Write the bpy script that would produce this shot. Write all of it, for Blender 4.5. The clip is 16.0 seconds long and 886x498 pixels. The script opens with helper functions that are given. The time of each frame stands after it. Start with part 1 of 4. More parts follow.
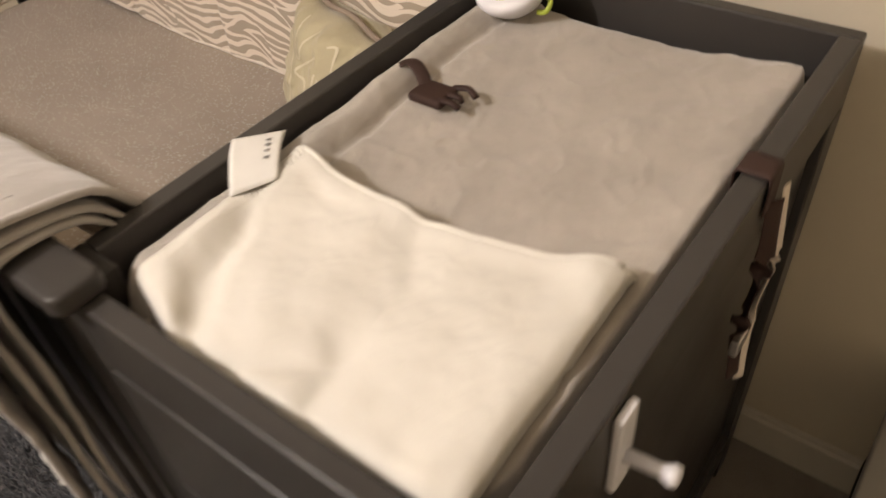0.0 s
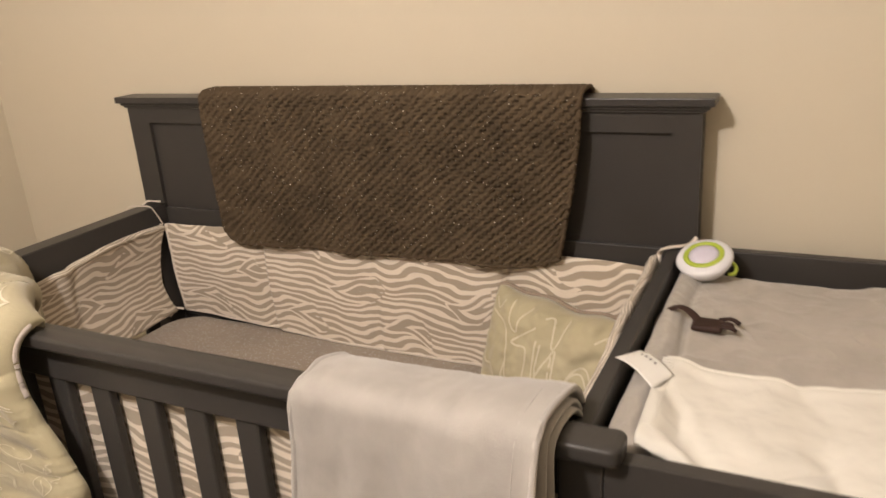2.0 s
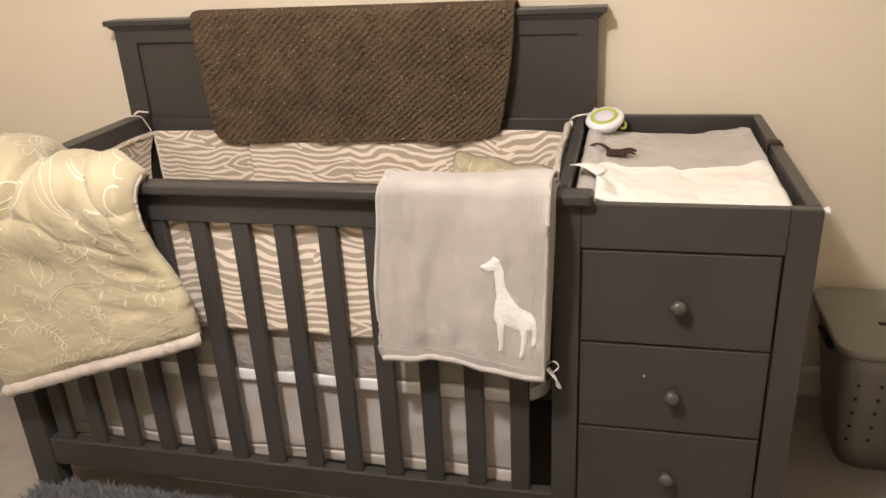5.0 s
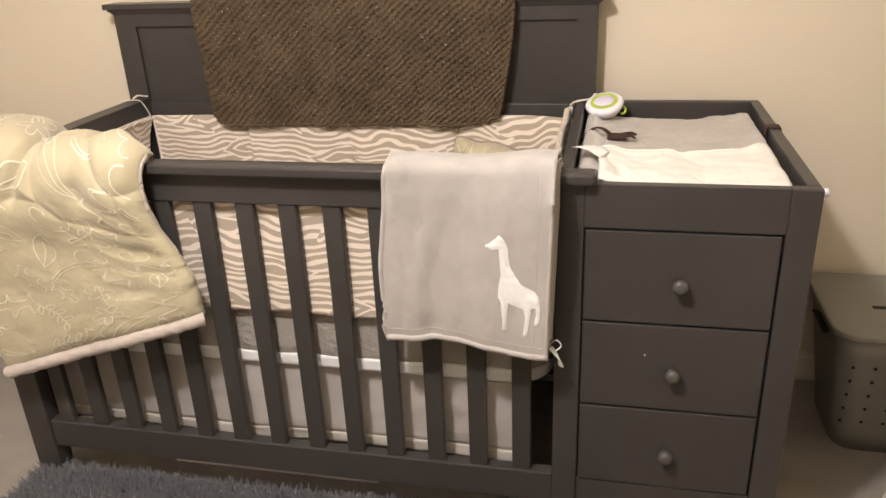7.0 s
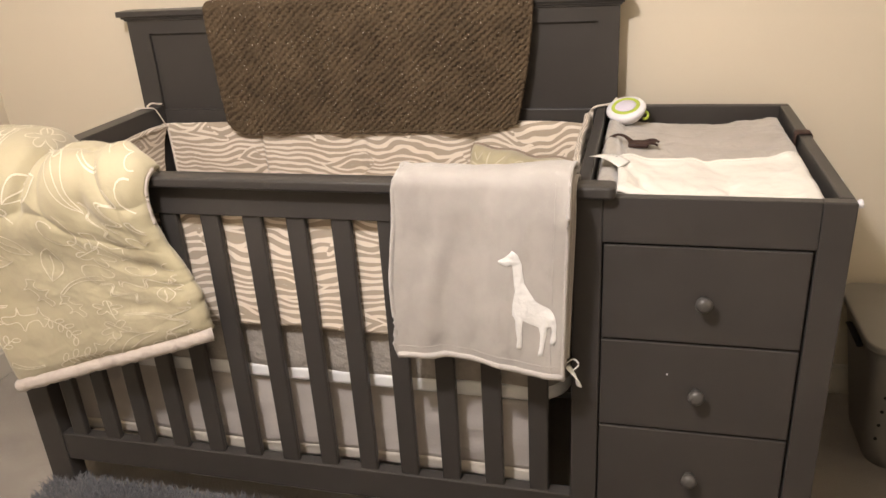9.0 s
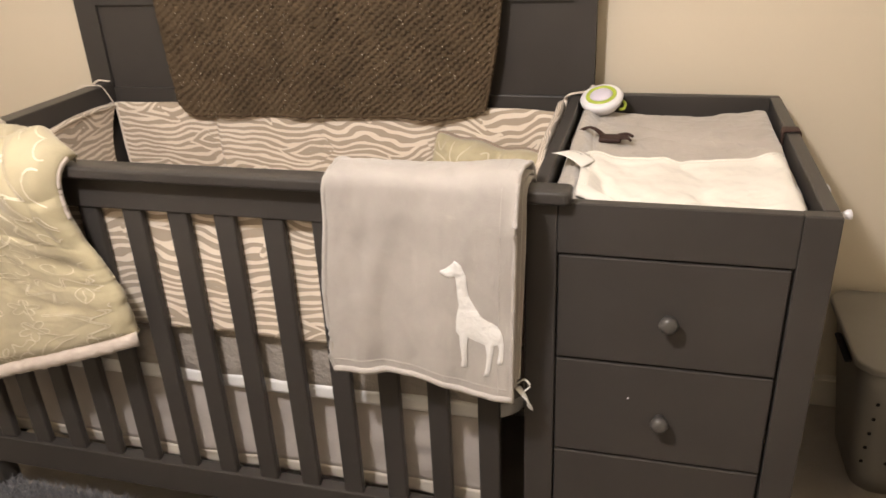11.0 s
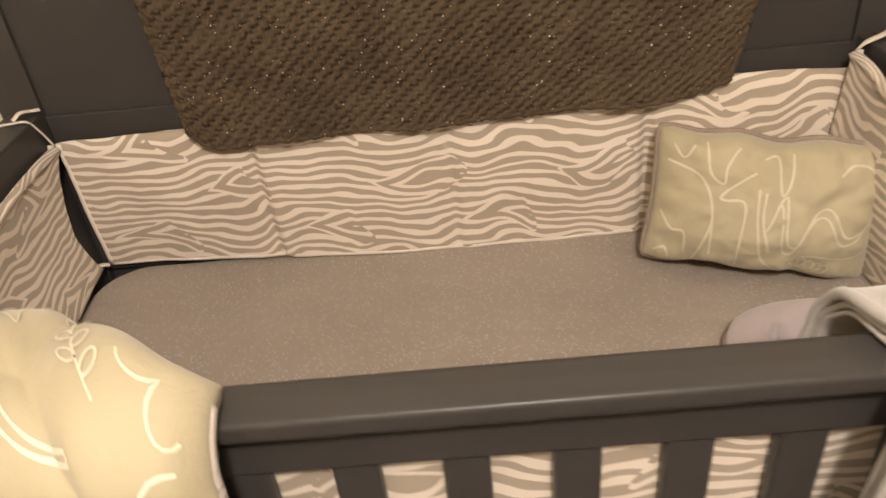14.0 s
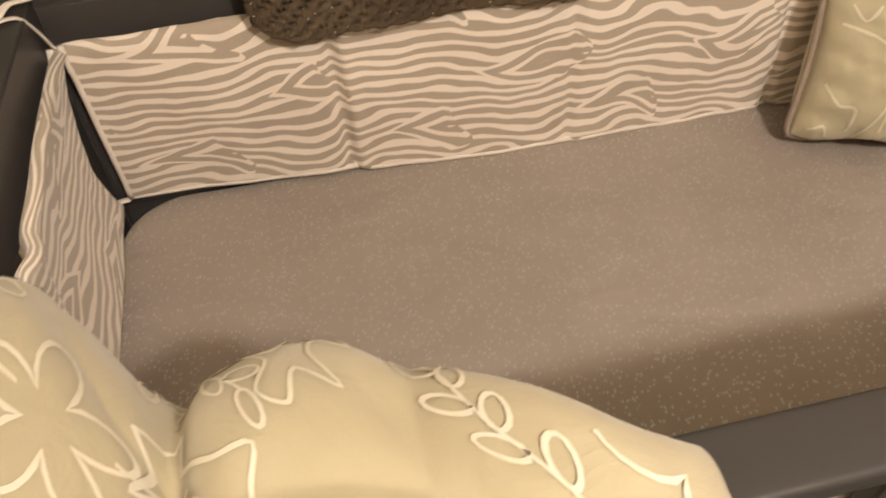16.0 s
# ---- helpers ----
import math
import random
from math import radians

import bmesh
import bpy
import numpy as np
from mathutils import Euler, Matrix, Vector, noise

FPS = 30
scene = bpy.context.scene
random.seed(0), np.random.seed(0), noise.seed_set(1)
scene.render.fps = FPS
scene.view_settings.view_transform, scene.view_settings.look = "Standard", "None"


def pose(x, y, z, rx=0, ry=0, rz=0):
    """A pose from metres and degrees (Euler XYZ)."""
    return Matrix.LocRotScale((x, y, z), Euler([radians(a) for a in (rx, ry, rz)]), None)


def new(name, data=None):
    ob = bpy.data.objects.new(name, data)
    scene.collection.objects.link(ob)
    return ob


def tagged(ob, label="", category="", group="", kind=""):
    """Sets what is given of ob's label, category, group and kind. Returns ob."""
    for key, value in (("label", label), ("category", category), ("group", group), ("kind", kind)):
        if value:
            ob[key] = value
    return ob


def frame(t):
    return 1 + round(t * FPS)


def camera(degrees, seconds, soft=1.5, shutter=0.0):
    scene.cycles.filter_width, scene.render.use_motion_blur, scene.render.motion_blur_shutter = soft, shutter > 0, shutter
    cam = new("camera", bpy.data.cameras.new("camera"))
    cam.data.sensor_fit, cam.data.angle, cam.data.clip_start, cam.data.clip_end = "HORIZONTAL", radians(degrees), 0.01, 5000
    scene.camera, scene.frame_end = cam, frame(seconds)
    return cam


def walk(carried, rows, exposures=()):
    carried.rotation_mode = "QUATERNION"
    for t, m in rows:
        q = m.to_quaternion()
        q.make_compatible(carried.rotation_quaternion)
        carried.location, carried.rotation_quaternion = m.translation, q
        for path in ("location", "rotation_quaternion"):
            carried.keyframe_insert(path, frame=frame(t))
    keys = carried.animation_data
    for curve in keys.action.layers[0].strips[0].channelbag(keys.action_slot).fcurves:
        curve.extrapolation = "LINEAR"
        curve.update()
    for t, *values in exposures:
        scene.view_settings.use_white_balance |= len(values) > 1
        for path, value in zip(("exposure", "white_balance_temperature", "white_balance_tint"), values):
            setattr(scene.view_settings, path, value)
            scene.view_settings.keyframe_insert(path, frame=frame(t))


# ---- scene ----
cam = camera(60.3, 16.0, 1.5, 0.5)
METRES, EYE, TILT, LEAN, TURN = 3.4, 1.33, 0.0, 0.0, 41.0
ROWS = [
    (0.0, 0.0, 0.0, 0.0, -4.24, -43.73, 4.44),
    (0.5, -0.0481, -0.0359, 0.0044, -10.46, -40.12, 5.6),
    (1.0, -0.0958, -0.0459, 0.0156, -11.2, -28.2, 1.81),
    (1.5, -0.1442, -0.0364, 0.0224, -12.3, -20.62, 4.48),
    (2.0, -0.1912, -0.0606, 0.0201, -15.57, -19.24, 3.77),
    (2.5, -0.2273, -0.092, 0.0213, -22.73, -20.23, 3.52),
    (3.0, -0.2463, -0.1273, 0.0201, -22.92, -20.45, 1.13),
    (3.5, -0.2643, -0.1689, 0.0147, -22.63, -21.34, 0.63),
    (4.0, -0.3036, -0.1861, 0.0168, -24.5, -21.99, 1.63),
    (6.5, -0.3539, -0.1862, 0.0075, -29.65, -23.13, 2.62),
    (7.0, -0.3541, -0.1877, 0.0074, -28.82, -23.13, 2.42),
    (7.5, -0.3519, -0.1867, 0.0078, -28.25, -23.11, 2.71),
    (8.0, -0.3445, -0.1805, 0.0093, -28.05, -23.15, 3.17),
    (10.5, -0.3096, -0.1636, 0.0098, -25.51, -23.94, 2.98),
    (11.0, -0.2856, -0.148, 0.0054, -26.17, -25.06, 2.46),
    (11.5, -0.2824, -0.1185, 0.0039, -27.17, -26.42, 2.09),
    (12.0, -0.2928, -0.0576, 0.0064, -28.28, -27.73, 2.56),
    (12.5, -0.2956, -0.0021, 0.0086, -29.86, -29.16, 3.83),
    (13.0, -0.2934, 0.0719, 0.0135, -32.35, -30.7, 5.15),
    (13.5, -0.3145, 0.1273, 0.0068, -37.57, -32.38, 5.09),
    (14.0, -0.3354, 0.1723, 0.0069, -42.41, -34.64, 5.1),
    (14.5, -0.3327, 0.2148, 0.0024, -44.77, -36.17, 4.86),
    (15.0, -0.3415, 0.2627, -0.0044, -50.77, -40.7, 1.96),
    (15.5, -0.3548, 0.2961, -0.0049, -54.28, -44.16, 1.52),
    (16.0, -0.3663, 0.3076, -0.0058, -54.02, -46.54, 1.92),
]
EXPOSURES = [(0.0, -0.15, 6580, 10), (0.5, -0.15, 6580, 10), (1.5, -0.26, 6740, 10), (2.5, -0.22, 6700, 10), (3.5, 0.0, 6600, 10), (4.5, 0.11, 6450, 10), (7.0, 0.19, 6330, 10), (10.5, 0.12, 6410, 10), (12.5, 0.03, 6680, 10), (14.0, -0.04, 7000, 10), (16.0, -0.04, 7080, 10)]
walk(cam, [(t, pose(1.9125, -0.136, EYE, TILT, LEAN, TURN) @ pose(METRES * x, METRES * y, METRES * z, 90 + pitch, roll, yaw)) for t, x, y, z, yaw, pitch, roll in ROWS], EXPOSURES)

# ---- world and lamp ----
world = bpy.data.worlds.new("world")
scene.world = world
world.use_nodes = True
world.node_tree.nodes["Background"].inputs["Color"].default_value = (0.02, 0.018, 0.015, 1)
world.node_tree.nodes["Background"].inputs["Strength"].default_value = 0.3

LAMP = (0.80, -1.06, 2.26)
bulb = bpy.data.lights.new("bulb", "POINT")
bulb.energy, bulb.color, bulb.shadow_soft_size = 117.0, (1.0, 0.92, 0.89), 0.075


# ---- materials ----
def mat_base(name, color, rough=0.6, metallic=0.0, sheen=0.0, spec=0.5):
    m = bpy.data.materials.new(name)
    m.use_nodes = True
    b = m.node_tree.nodes["Principled BSDF"]
    b.inputs["Base Color"].default_value = (*color, 1)
    b.inputs["Roughness"].default_value = rough
    b.inputs["Metallic"].default_value = metallic
    b.inputs["Sheen Weight"].default_value = sheen
    b.inputs["Specular IOR Level"].default_value = spec
    return m, m.node_tree, b


def add(nt, kind, **inputs):
    n = nt.nodes.new(kind)
    for k, v in inputs.items():
        n.inputs[k].default_value = v
    return n


def math_node(nt, op, a, b=None, clamp=False):
    n = nt.nodes.new("ShaderNodeMath")
    n.operation, n.use_clamp = op, clamp
    for i, v in enumerate((a, b)):
        if v is None:
            continue
        if isinstance(v, (int, float)):
            n.inputs[i].default_value = v
        else:
            nt.links.new(v, n.inputs[i])
    return n.outputs[0]


def mix_color(nt, fac, a, b):
    n = nt.nodes.new("ShaderNodeMix")
    n.data_type = "RGBA"
    for sock, v in ((n.inputs[0], fac), (n.inputs[6], a), (n.inputs[7], b)):
        if isinstance(v, (int, float)):
            sock.default_value = v
        elif isinstance(v, tuple):
            sock.default_value = (*v, 1)
        else:
            nt.links.new(v, sock)
    return n.outputs[2]


def coords(nt, which="Object", scale=(1, 1, 1)):
    tc = nt.nodes.new("ShaderNodeTexCoord")
    mp = nt.nodes.new("ShaderNodeMapping")
    mp.inputs["Scale"].default_value = scale
    nt.links.new(tc.outputs[which], mp.inputs["Vector"])
    return mp.outputs[0]


def noise_tex(nt, vec, scale, detail=3.0, rough=0.5, distortion=0.0):
    n = add(nt, "ShaderNodeTexNoise", Scale=scale, Detail=detail, Roughness=rough, Distortion=distortion)
    nt.links.new(vec, n.inputs["Vector"])
    return n.outputs["Fac"]


def ramp(nt, fac, lo, hi):
    n = add(nt, "ShaderNodeMapRange", **{"From Min": lo, "From Max": hi})
    nt.links.new(fac, n.inputs["Value"])
    return n.outputs["Result"]


def bump(nt, bsdf, height, strength, distance):
    n = add(nt, "ShaderNodeBump", Strength=strength, Distance=distance)
    nt.links.new(height, n.inputs["Height"])
    nt.links.new(n.outputs[0], bsdf.inputs["Normal"])


def varied(name, c1, c2, rough=0.7, coarse=4.0, fine=200.0, depth=0.001, strength=0.4, sheen=0.0, which="Object", spec=0.4, rough_var=0.08):
    """A surface with large soft variation of colour, fine grain and fine relief."""
    m, nt, b = mat_base(name, c1, rough, sheen=sheen, spec=spec)
    v = coords(nt, which)
    big = ramp(nt, noise_tex(nt, v, coarse, 4.0), 0.3, 0.7)
    small = noise_tex(nt, v, fine, 3.0, 0.6)
    f = math_node(nt, "ADD", math_node(nt, "MULTIPLY", big, 0.65), math_node(nt, "MULTIPLY", small, 0.35), True)
    nt.links.new(mix_color(nt, f, c1, c2), b.inputs["Base Color"])
    nt.links.new(math_node(nt, "ADD", math_node(nt, "MULTIPLY", big, rough_var), rough - rough_var / 2), b.inputs["Roughness"])
    bump(nt, b, small, strength, depth)
    return m


def sparkle(nt, b, vec, scale, thin, color, rough_low):
    """Scattered tiny glints of metallic thread."""
    vor = add(nt, "ShaderNodeTexVoronoi", Scale=scale)
    nt.links.new(vec, vor.inputs["Vector"])
    near = math_node(nt, "LESS_THAN", vor.outputs["Distance"], 0.32)
    sep = nt.nodes.new("ShaderNodeSeparateColor")
    nt.links.new(vor.outputs["Color"], sep.inputs[0])
    pick = math_node(nt, "GREATER_THAN", sep.outputs[0], thin)
    return math_node(nt, "MULTIPLY", near, pick)


def crumpled(name, c1, c2, rough, depth):
    """Soft cotton with fine weave and small creases."""
    m, nt, b = mat_base(name, c1, rough, sheen=0.3, spec=0.35)
    v = coords(nt)
    big = ramp(nt, noise_tex(nt, v, 7.0, 4.0), 0.3, 0.7)
    weave = noise_tex(nt, v, 620.0, 2.0)
    crease = noise_tex(nt, v, 15.0, 4.0, 0.55, 0.9)
    f = math_node(nt, "ADD", math_node(nt, "MULTIPLY", big, 0.65), math_node(nt, "MULTIPLY", weave, 0.35), True)
    nt.links.new(mix_color(nt, f, c1, c2), b.inputs["Base Color"])
    bump(nt, b, math_node(nt, "ADD", crease, math_node(nt, "MULTIPLY", weave, 0.06)), 0.6, depth)
    return m


PAINT = varied("charcoal_paint", (0.044, 0.040, 0.037), (0.054, 0.049, 0.045), 0.34, 6.0, 350.0, 0.0004, 0.12, spec=0.25)
# near-black colour that paints in the shade of gaps, slots and holes
GAP_SHADE = mat_base("painted_gap_shade", (0.012, 0.011, 0.010), 0.9)[0]
WALL = varied("cream_wall_paint", (0.62, 0.55, 0.43), (0.66, 0.59, 0.465), 0.75, 1.2, 160.0, 0.0012, 0.25)
CEIL = varied("ceiling_paint", (0.70, 0.66, 0.58), (0.74, 0.70, 0.62), 0.85, 1.5, 120.0, 0.002, 0.4)
TRIM = varied("white_trim_paint", (0.62, 0.57, 0.48), (0.67, 0.62, 0.53), 0.4, 3.0, 200.0, 0.0003, 0.1)
CARPET = varied("beige_carpet", (0.25, 0.215, 0.18), (0.38, 0.335, 0.28), 0.95, 7.0, 260.0, 0.008, 0.9, sheen=0.2)
RUG = varied("shag_yarn", (0.085, 0.085, 0.092), (0.15, 0.15, 0.16), 0.75, 5.0, 120.0, 0.002, 0.4, sheen=0.3)


def nap_material(name, c1, c2):
    """Brushed pile: streaky patches where the nap lies one way or the other."""
    m, nt, b = mat_base(name, c1, 0.95, sheen=0.5, spec=0.3)
    big = ramp(nt, noise_tex(nt, coords(nt, "Object", (9, 9, 6)), 1.0, 3.0, 0.5, 0.8), 0.32, 0.68)
    mid = ramp(nt, noise_tex(nt, coords(nt, "Object", (30, 30, 24)), 1.0, 3.0, 0.6, 0.5), 0.30, 0.70)
    small = noise_tex(nt, coords(nt), 480.0, 3.0, 0.6)
    f = math_node(nt, "ADD", math_node(nt, "MULTIPLY", big, 0.50), math_node(nt, "ADD", math_node(nt, "MULTIPLY", mid, 0.22), math_node(nt, "MULTIPLY", small, 0.28)), True)
    nt.links.new(mix_color(nt, f, c1, c2), b.inputs["Base Color"])
    bump(nt, b, math_node(nt, "ADD", math_node(nt, "MULTIPLY", mid, 0.7), small), 0.5, 0.0014)
    return m


FLEECE = nap_material("grey_fleece", (0.335, 0.31, 0.285), (0.475, 0.445, 0.41))
FLEECE_EDGE = varied("fleece_binding", (0.41, 0.38, 0.355), (0.46, 0.43, 0.40), 0.9, 30.0, 600.0, 0.001, 0.5, sheen=0.4)
APPLIQUE = varied("white_satin_patch", (0.74, 0.73, 0.71), (0.80, 0.79, 0.77), 0.45, 50.0, 90.0, 0.004, 0.7)
TOWEL = crumpled("white_cotton", (0.655, 0.625, 0.56), (0.73, 0.70, 0.635), 0.9, 0.0035)
TAG = varied("white_label_tape", (0.74, 0.72, 0.68), (0.80, 0.78, 0.74), 0.7, 30.0, 900.0, 0.0003, 0.3)
PRINT = mat_base("grey_label_print", (0.22, 0.21, 0.20), 0.8)[0]
PADCOVER = nap_material("grey_terry_cover", (0.325, 0.29, 0.25), (0.475, 0.43, 0.375))
CREAM_TAPE = varied("cream_cotton_tape", (0.70, 0.62, 0.53), (0.76, 0.68, 0.59), 0.9, 40.0, 900.0, 0.0004, 0.4)
QUILT = crumpled("sage_cotton", (0.425, 0.37, 0.235), (0.50, 0.445, 0.30), 0.8, 0.0055)
QUILT_LINE = varied("cream_print", (0.71, 0.66, 0.53), (0.77, 0.72, 0.59), 0.7, 40.0, 900.0, 0.0002, 0.2)
PILLOW_LINE = varied("pale_sage_print", (0.60, 0.55, 0.41), (0.67, 0.615, 0.475), 0.7, 40.0, 900.0, 0.0002, 0.2)
QUILT_BACK = varied("pale_pink_backing", (0.47, 0.405, 0.36), (0.60, 0.53, 0.475), 0.9, 26.0, 70.0, 0.006, 0.6, sheen=0.4)
PIPING = varied("taupe_piping", (0.26, 0.20, 0.155), (0.33, 0.26, 0.20), 0.85, 40.0, 800.0, 0.0004, 0.4)
MAUVE = varied("mauve_jersey", (0.38, 0.325, 0.325), (0.44, 0.38, 0.38), 0.95, 12.0, 600.0, 0.0008, 0.4, sheen=0.4)
SKIRT = varied("grey_skirt_cotton", (0.43, 0.395, 0.37), (0.53, 0.49, 0.46), 0.9, 9.0, 150.0, 0.0012, 0.4)
MESH_SIDE = varied("grey_quilted_side", (0.29, 0.26, 0.23), (0.38, 0.345, 0.31), 0.85, 14.0, 38.0, 0.014, 0.7)
WHITE_VINYL = varied("white_vinyl", (0.78, 0.78, 0.78), (0.82, 0.82, 0.82), 0.4, 15.0, 300.0, 0.0006, 0.3)
BUCKLE = varied("brown_plastic", (0.026, 0.010, 0.007), (0.036, 0.015, 0.010), 0.65, 20.0, 300.0, 0.0004, 0.2)
WEBBING = varied("brown_webbing", (0.030, 0.013, 0.009), (0.046, 0.021, 0.015), 0.7, 40.0, 900.0, 0.0006, 0.5)
WHITE_PLASTIC = varied("white_plastic", (0.74, 0.73, 0.76), (0.78, 0.77, 0.80), 0.32, 10.0, 300.0, 0.0002, 0.1)
GREEN_PLASTIC = varied("lime_plastic", (0.40, 0.50, 0.06), (0.46, 0.56, 0.08), 0.35, 20.0, 300.0, 0.0002, 0.1)
LILAC = varied("lilac_plastic", (0.62, 0.58, 0.70), (0.67, 0.63, 0.74), 0.4, 20.0, 300.0, 0.0002, 0.1)
BASKET = varied("grey_basket_plastic", (0.22, 0.205, 0.185), (0.26, 0.245, 0.22), 0.5, 10.0, 260.0, 0.0006, 0.3)
PAIL = varied("white_enamel", (0.70, 0.66, 0.62), (0.76, 0.72, 0.68), 0.4, 6.0, 200.0, 0.0003, 0.1)
KNOB = varied("charcoal_knob", (0.065, 0.060, 0.055), (0.08, 0.074, 0.068), 0.3, 20.0, 300.0, 0.0002, 0.1)
METAL = mat_base("steel", (0.6, 0.58, 0.55), 0.3, 1.0)[0]
HEM = varied("pale_hem_cotton", (0.50, 0.46, 0.40), (0.60, 0.55, 0.48), 0.9, 9.0, 500.0, 0.0006, 0.4)


def zebra_material():
    m, nt, b = mat_base("zebra_cotton", (0.6, 0.5, 0.4), 0.9, sheen=0.25)
    v = coords(nt, "UV")
    sep = nt.nodes.new("ShaderNodeSeparateXYZ")
    nt.links.new(v, sep.inputs[0])
    warp_u = math_node(nt, "MULTIPLY", math_node(nt, "SUBTRACT", noise_tex(nt, coords(nt, "UV", (6, 8, 1)), 1.0, 1.5), 0.5), 0.30)
    warp_v = math_node(nt, "MULTIPLY", math_node(nt, "SUBTRACT", noise_tex(nt, coords(nt, "UV", (6, 4, 3)), 1.0, 0.5), 0.5), 0.13)
    uu = math_node(nt, "ADD", sep.outputs[0], warp_u)
    vv = math_node(nt, "ADD", sep.outputs[1], warp_v)
    # lens-shaped islands of nested chevrons break the plain stripes
    rowf = math_node(nt, "DIVIDE", vv, 0.105)
    odd = math_node(nt, "MODULO", math_node(nt, "FLOOR", rowf), 2.0)
    dv = math_node(nt, "ABSOLUTE", math_node(nt, "SUBTRACT", math_node(nt, "FRACT", rowf), 0.5))
    cu = math_node(nt, "ADD", math_node(nt, "DIVIDE", uu, 0.31), math_node(nt, "MULTIPLY", odd, 0.47))
    du = math_node(nt, "ABSOLUTE", math_node(nt, "SUBTRACT", math_node(nt, "FRACT", cu), 0.5))
    signed = math_node(nt, "SUBTRACT", math_node(nt, "FRACT", cu), 0.5)
    dia = math_node(nt, "ADD", math_node(nt, "MULTIPLY", du, 2.3), math_node(nt, "MULTIPLY", dv, 2.7))
    inner = math_node(nt, "MULTIPLY", math_node(nt, "LESS_THAN", dia, 1.0), math_node(nt, "LESS_THAN", signed, 0.03))
    fine_w = noise_tex(nt, coords(nt, "UV", (12, 20, 1)), 1.0, 1.0)
    p_out = math_node(nt, "ADD", math_node(nt, "MULTIPLY", vv, 52.0), math_node(nt, "MULTIPLY", fine_w, 1.6))
    p_in = math_node(nt, "ADD", math_node(nt, "MULTIPLY", dia, 2.0), math_node(nt, "MULTIPLY", fine_w, 0.7))
    phase = math_node(nt, "ADD", math_node(nt, "MULTIPLY", p_in, inner), math_node(nt, "MULTIPLY", p_out, math_node(nt, "SUBTRACT", 1.0, inner)))
    s = math_node(nt, "SINE", math_node(nt, "MULTIPLY", phase, 2 * math.pi))
    cut = noise_tex(nt, coords(nt, "UV", (9, 22, 1)), 1.0, 0.0)
    edge = math_node(nt, "ADD", s, math_node(nt, "MULTIPLY", math_node(nt, "SUBTRACT", cut, 0.5), 1.3))
    f = ramp(nt, edge, 0.02, 0.28)
    fine = noise_tex(nt, coords(nt, "UV"), 700.0, 2.0)
    light = mix_color(nt, fine, (0.745, 0.66, 0.555), (0.82, 0.735, 0.63))
    dark = mix_color(nt, fine, (0.385, 0.315, 0.238), (0.44, 0.365, 0.28))
    nt.links.new(mix_color(nt, f, dark, light), b.inputs["Base Color"])
    wr = noise_tex(nt, coords(nt, "UV", (30, 12, 1)), 1.0, 3.0)
    h = math_node(nt, "ADD", math_node(nt, "MULTIPLY", fine, 0.15), wr)
    bump(nt, b, h, 0.35, 0.003)
    return m


def sheet_material():
    """Taupe crib sheet with a fine woven silver fleck, its glint painted as pale dots."""
    m, nt, b = mat_base("taupe_sheet", (0.33, 0.27, 0.22), 0.7, sheen=0.15)
    v = coords(nt, "Object")
    big = ramp(nt, noise_tex(nt, v, 5.0, 3.0), 0.3, 0.7)
    fine = noise_tex(nt, v, 900.0, 2.0)
    base = mix_color(nt, big, (0.282, 0.236, 0.194), (0.330, 0.278, 0.228))
    fleck = sparkle(nt, b, coords(nt, "Object", (1.0, 0.6, 1)), 240.0, 0.50, None, None)
    # the thread's glint is mixed into the base colour
    nt.links.new(mix_color(nt, math_node(nt, "MULTIPLY", fleck, 0.55), base, (0.62, 0.61, 0.60)), b.inputs["Base Color"])
    nt.links.new(math_node(nt, "SUBTRACT", 0.75, math_node(nt, "MULTIPLY", fleck, 0.4)), b.inputs["Roughness"])
    nt.links.new(math_node(nt, "MULTIPLY", fleck, 0.5), b.inputs["Metallic"])
    wr = noise_tex(nt, coords(nt, "Object", (4, 7, 3)), 1.5, 2.0, 0.4, 0.5)
    bump(nt, b, math_node(nt, "ADD", math_node(nt, "ADD", fine, fleck), math_node(nt, "MULTIPLY", wr, 22.0)), 0.5, 0.0010)
    return m


def crochet_material():
    m, nt, b = mat_base("brown_yarn", (0.07, 0.05, 0.035), 0.85, spec=0.2)
    v = coords(nt, "Object")
    big = ramp(nt, noise_tex(nt, v, 9.0, 3.0), 0.3, 0.7)
    fine = noise_tex(nt, v, 330.0, 4.0, 0.7)
    f = math_node(nt, "ADD", math_node(nt, "MULTIPLY", big, 0.4), math_node(nt, "MULTIPLY", fine, 0.6), True)
    base = mix_color(nt, f, (0.048, 0.033, 0.020), (0.165, 0.117, 0.071))
    fl = sparkle(nt, b, v, 240.0, 0.968, None, None)
    nt.links.new(mix_color(nt, fl, base, (0.85, 0.78, 0.68)), b.inputs["Base Color"])
    nt.links.new(fl, b.inputs["Metallic"])
    nt.links.new(math_node(nt, "SUBTRACT", 0.88, math_node(nt, "MULTIPLY", fl, 0.6)), b.inputs["Roughness"])
    bump(nt, b, fine, 0.9, 0.004)
    return m


ZEBRA, SHEET, CROCHET = zebra_material(), sheet_material(), crochet_material()
GLASS_GLOW, _nt, _b = mat_base("lit_opal_glass", (0.9, 0.85, 0.75), 0.4)
_b.inputs["Emission Color"].default_value = (1.0, 0.92, 0.86, 1)
_b.inputs["Emission Strength"].default_value = 3.0


# ---- building helpers ----
def thing(name, at, label, category, group="", kind=""):
    ob = new(name)
    ob.location = at
    ob.empty_display_size = 0.05
    return tagged(ob, label, category, group, kind)


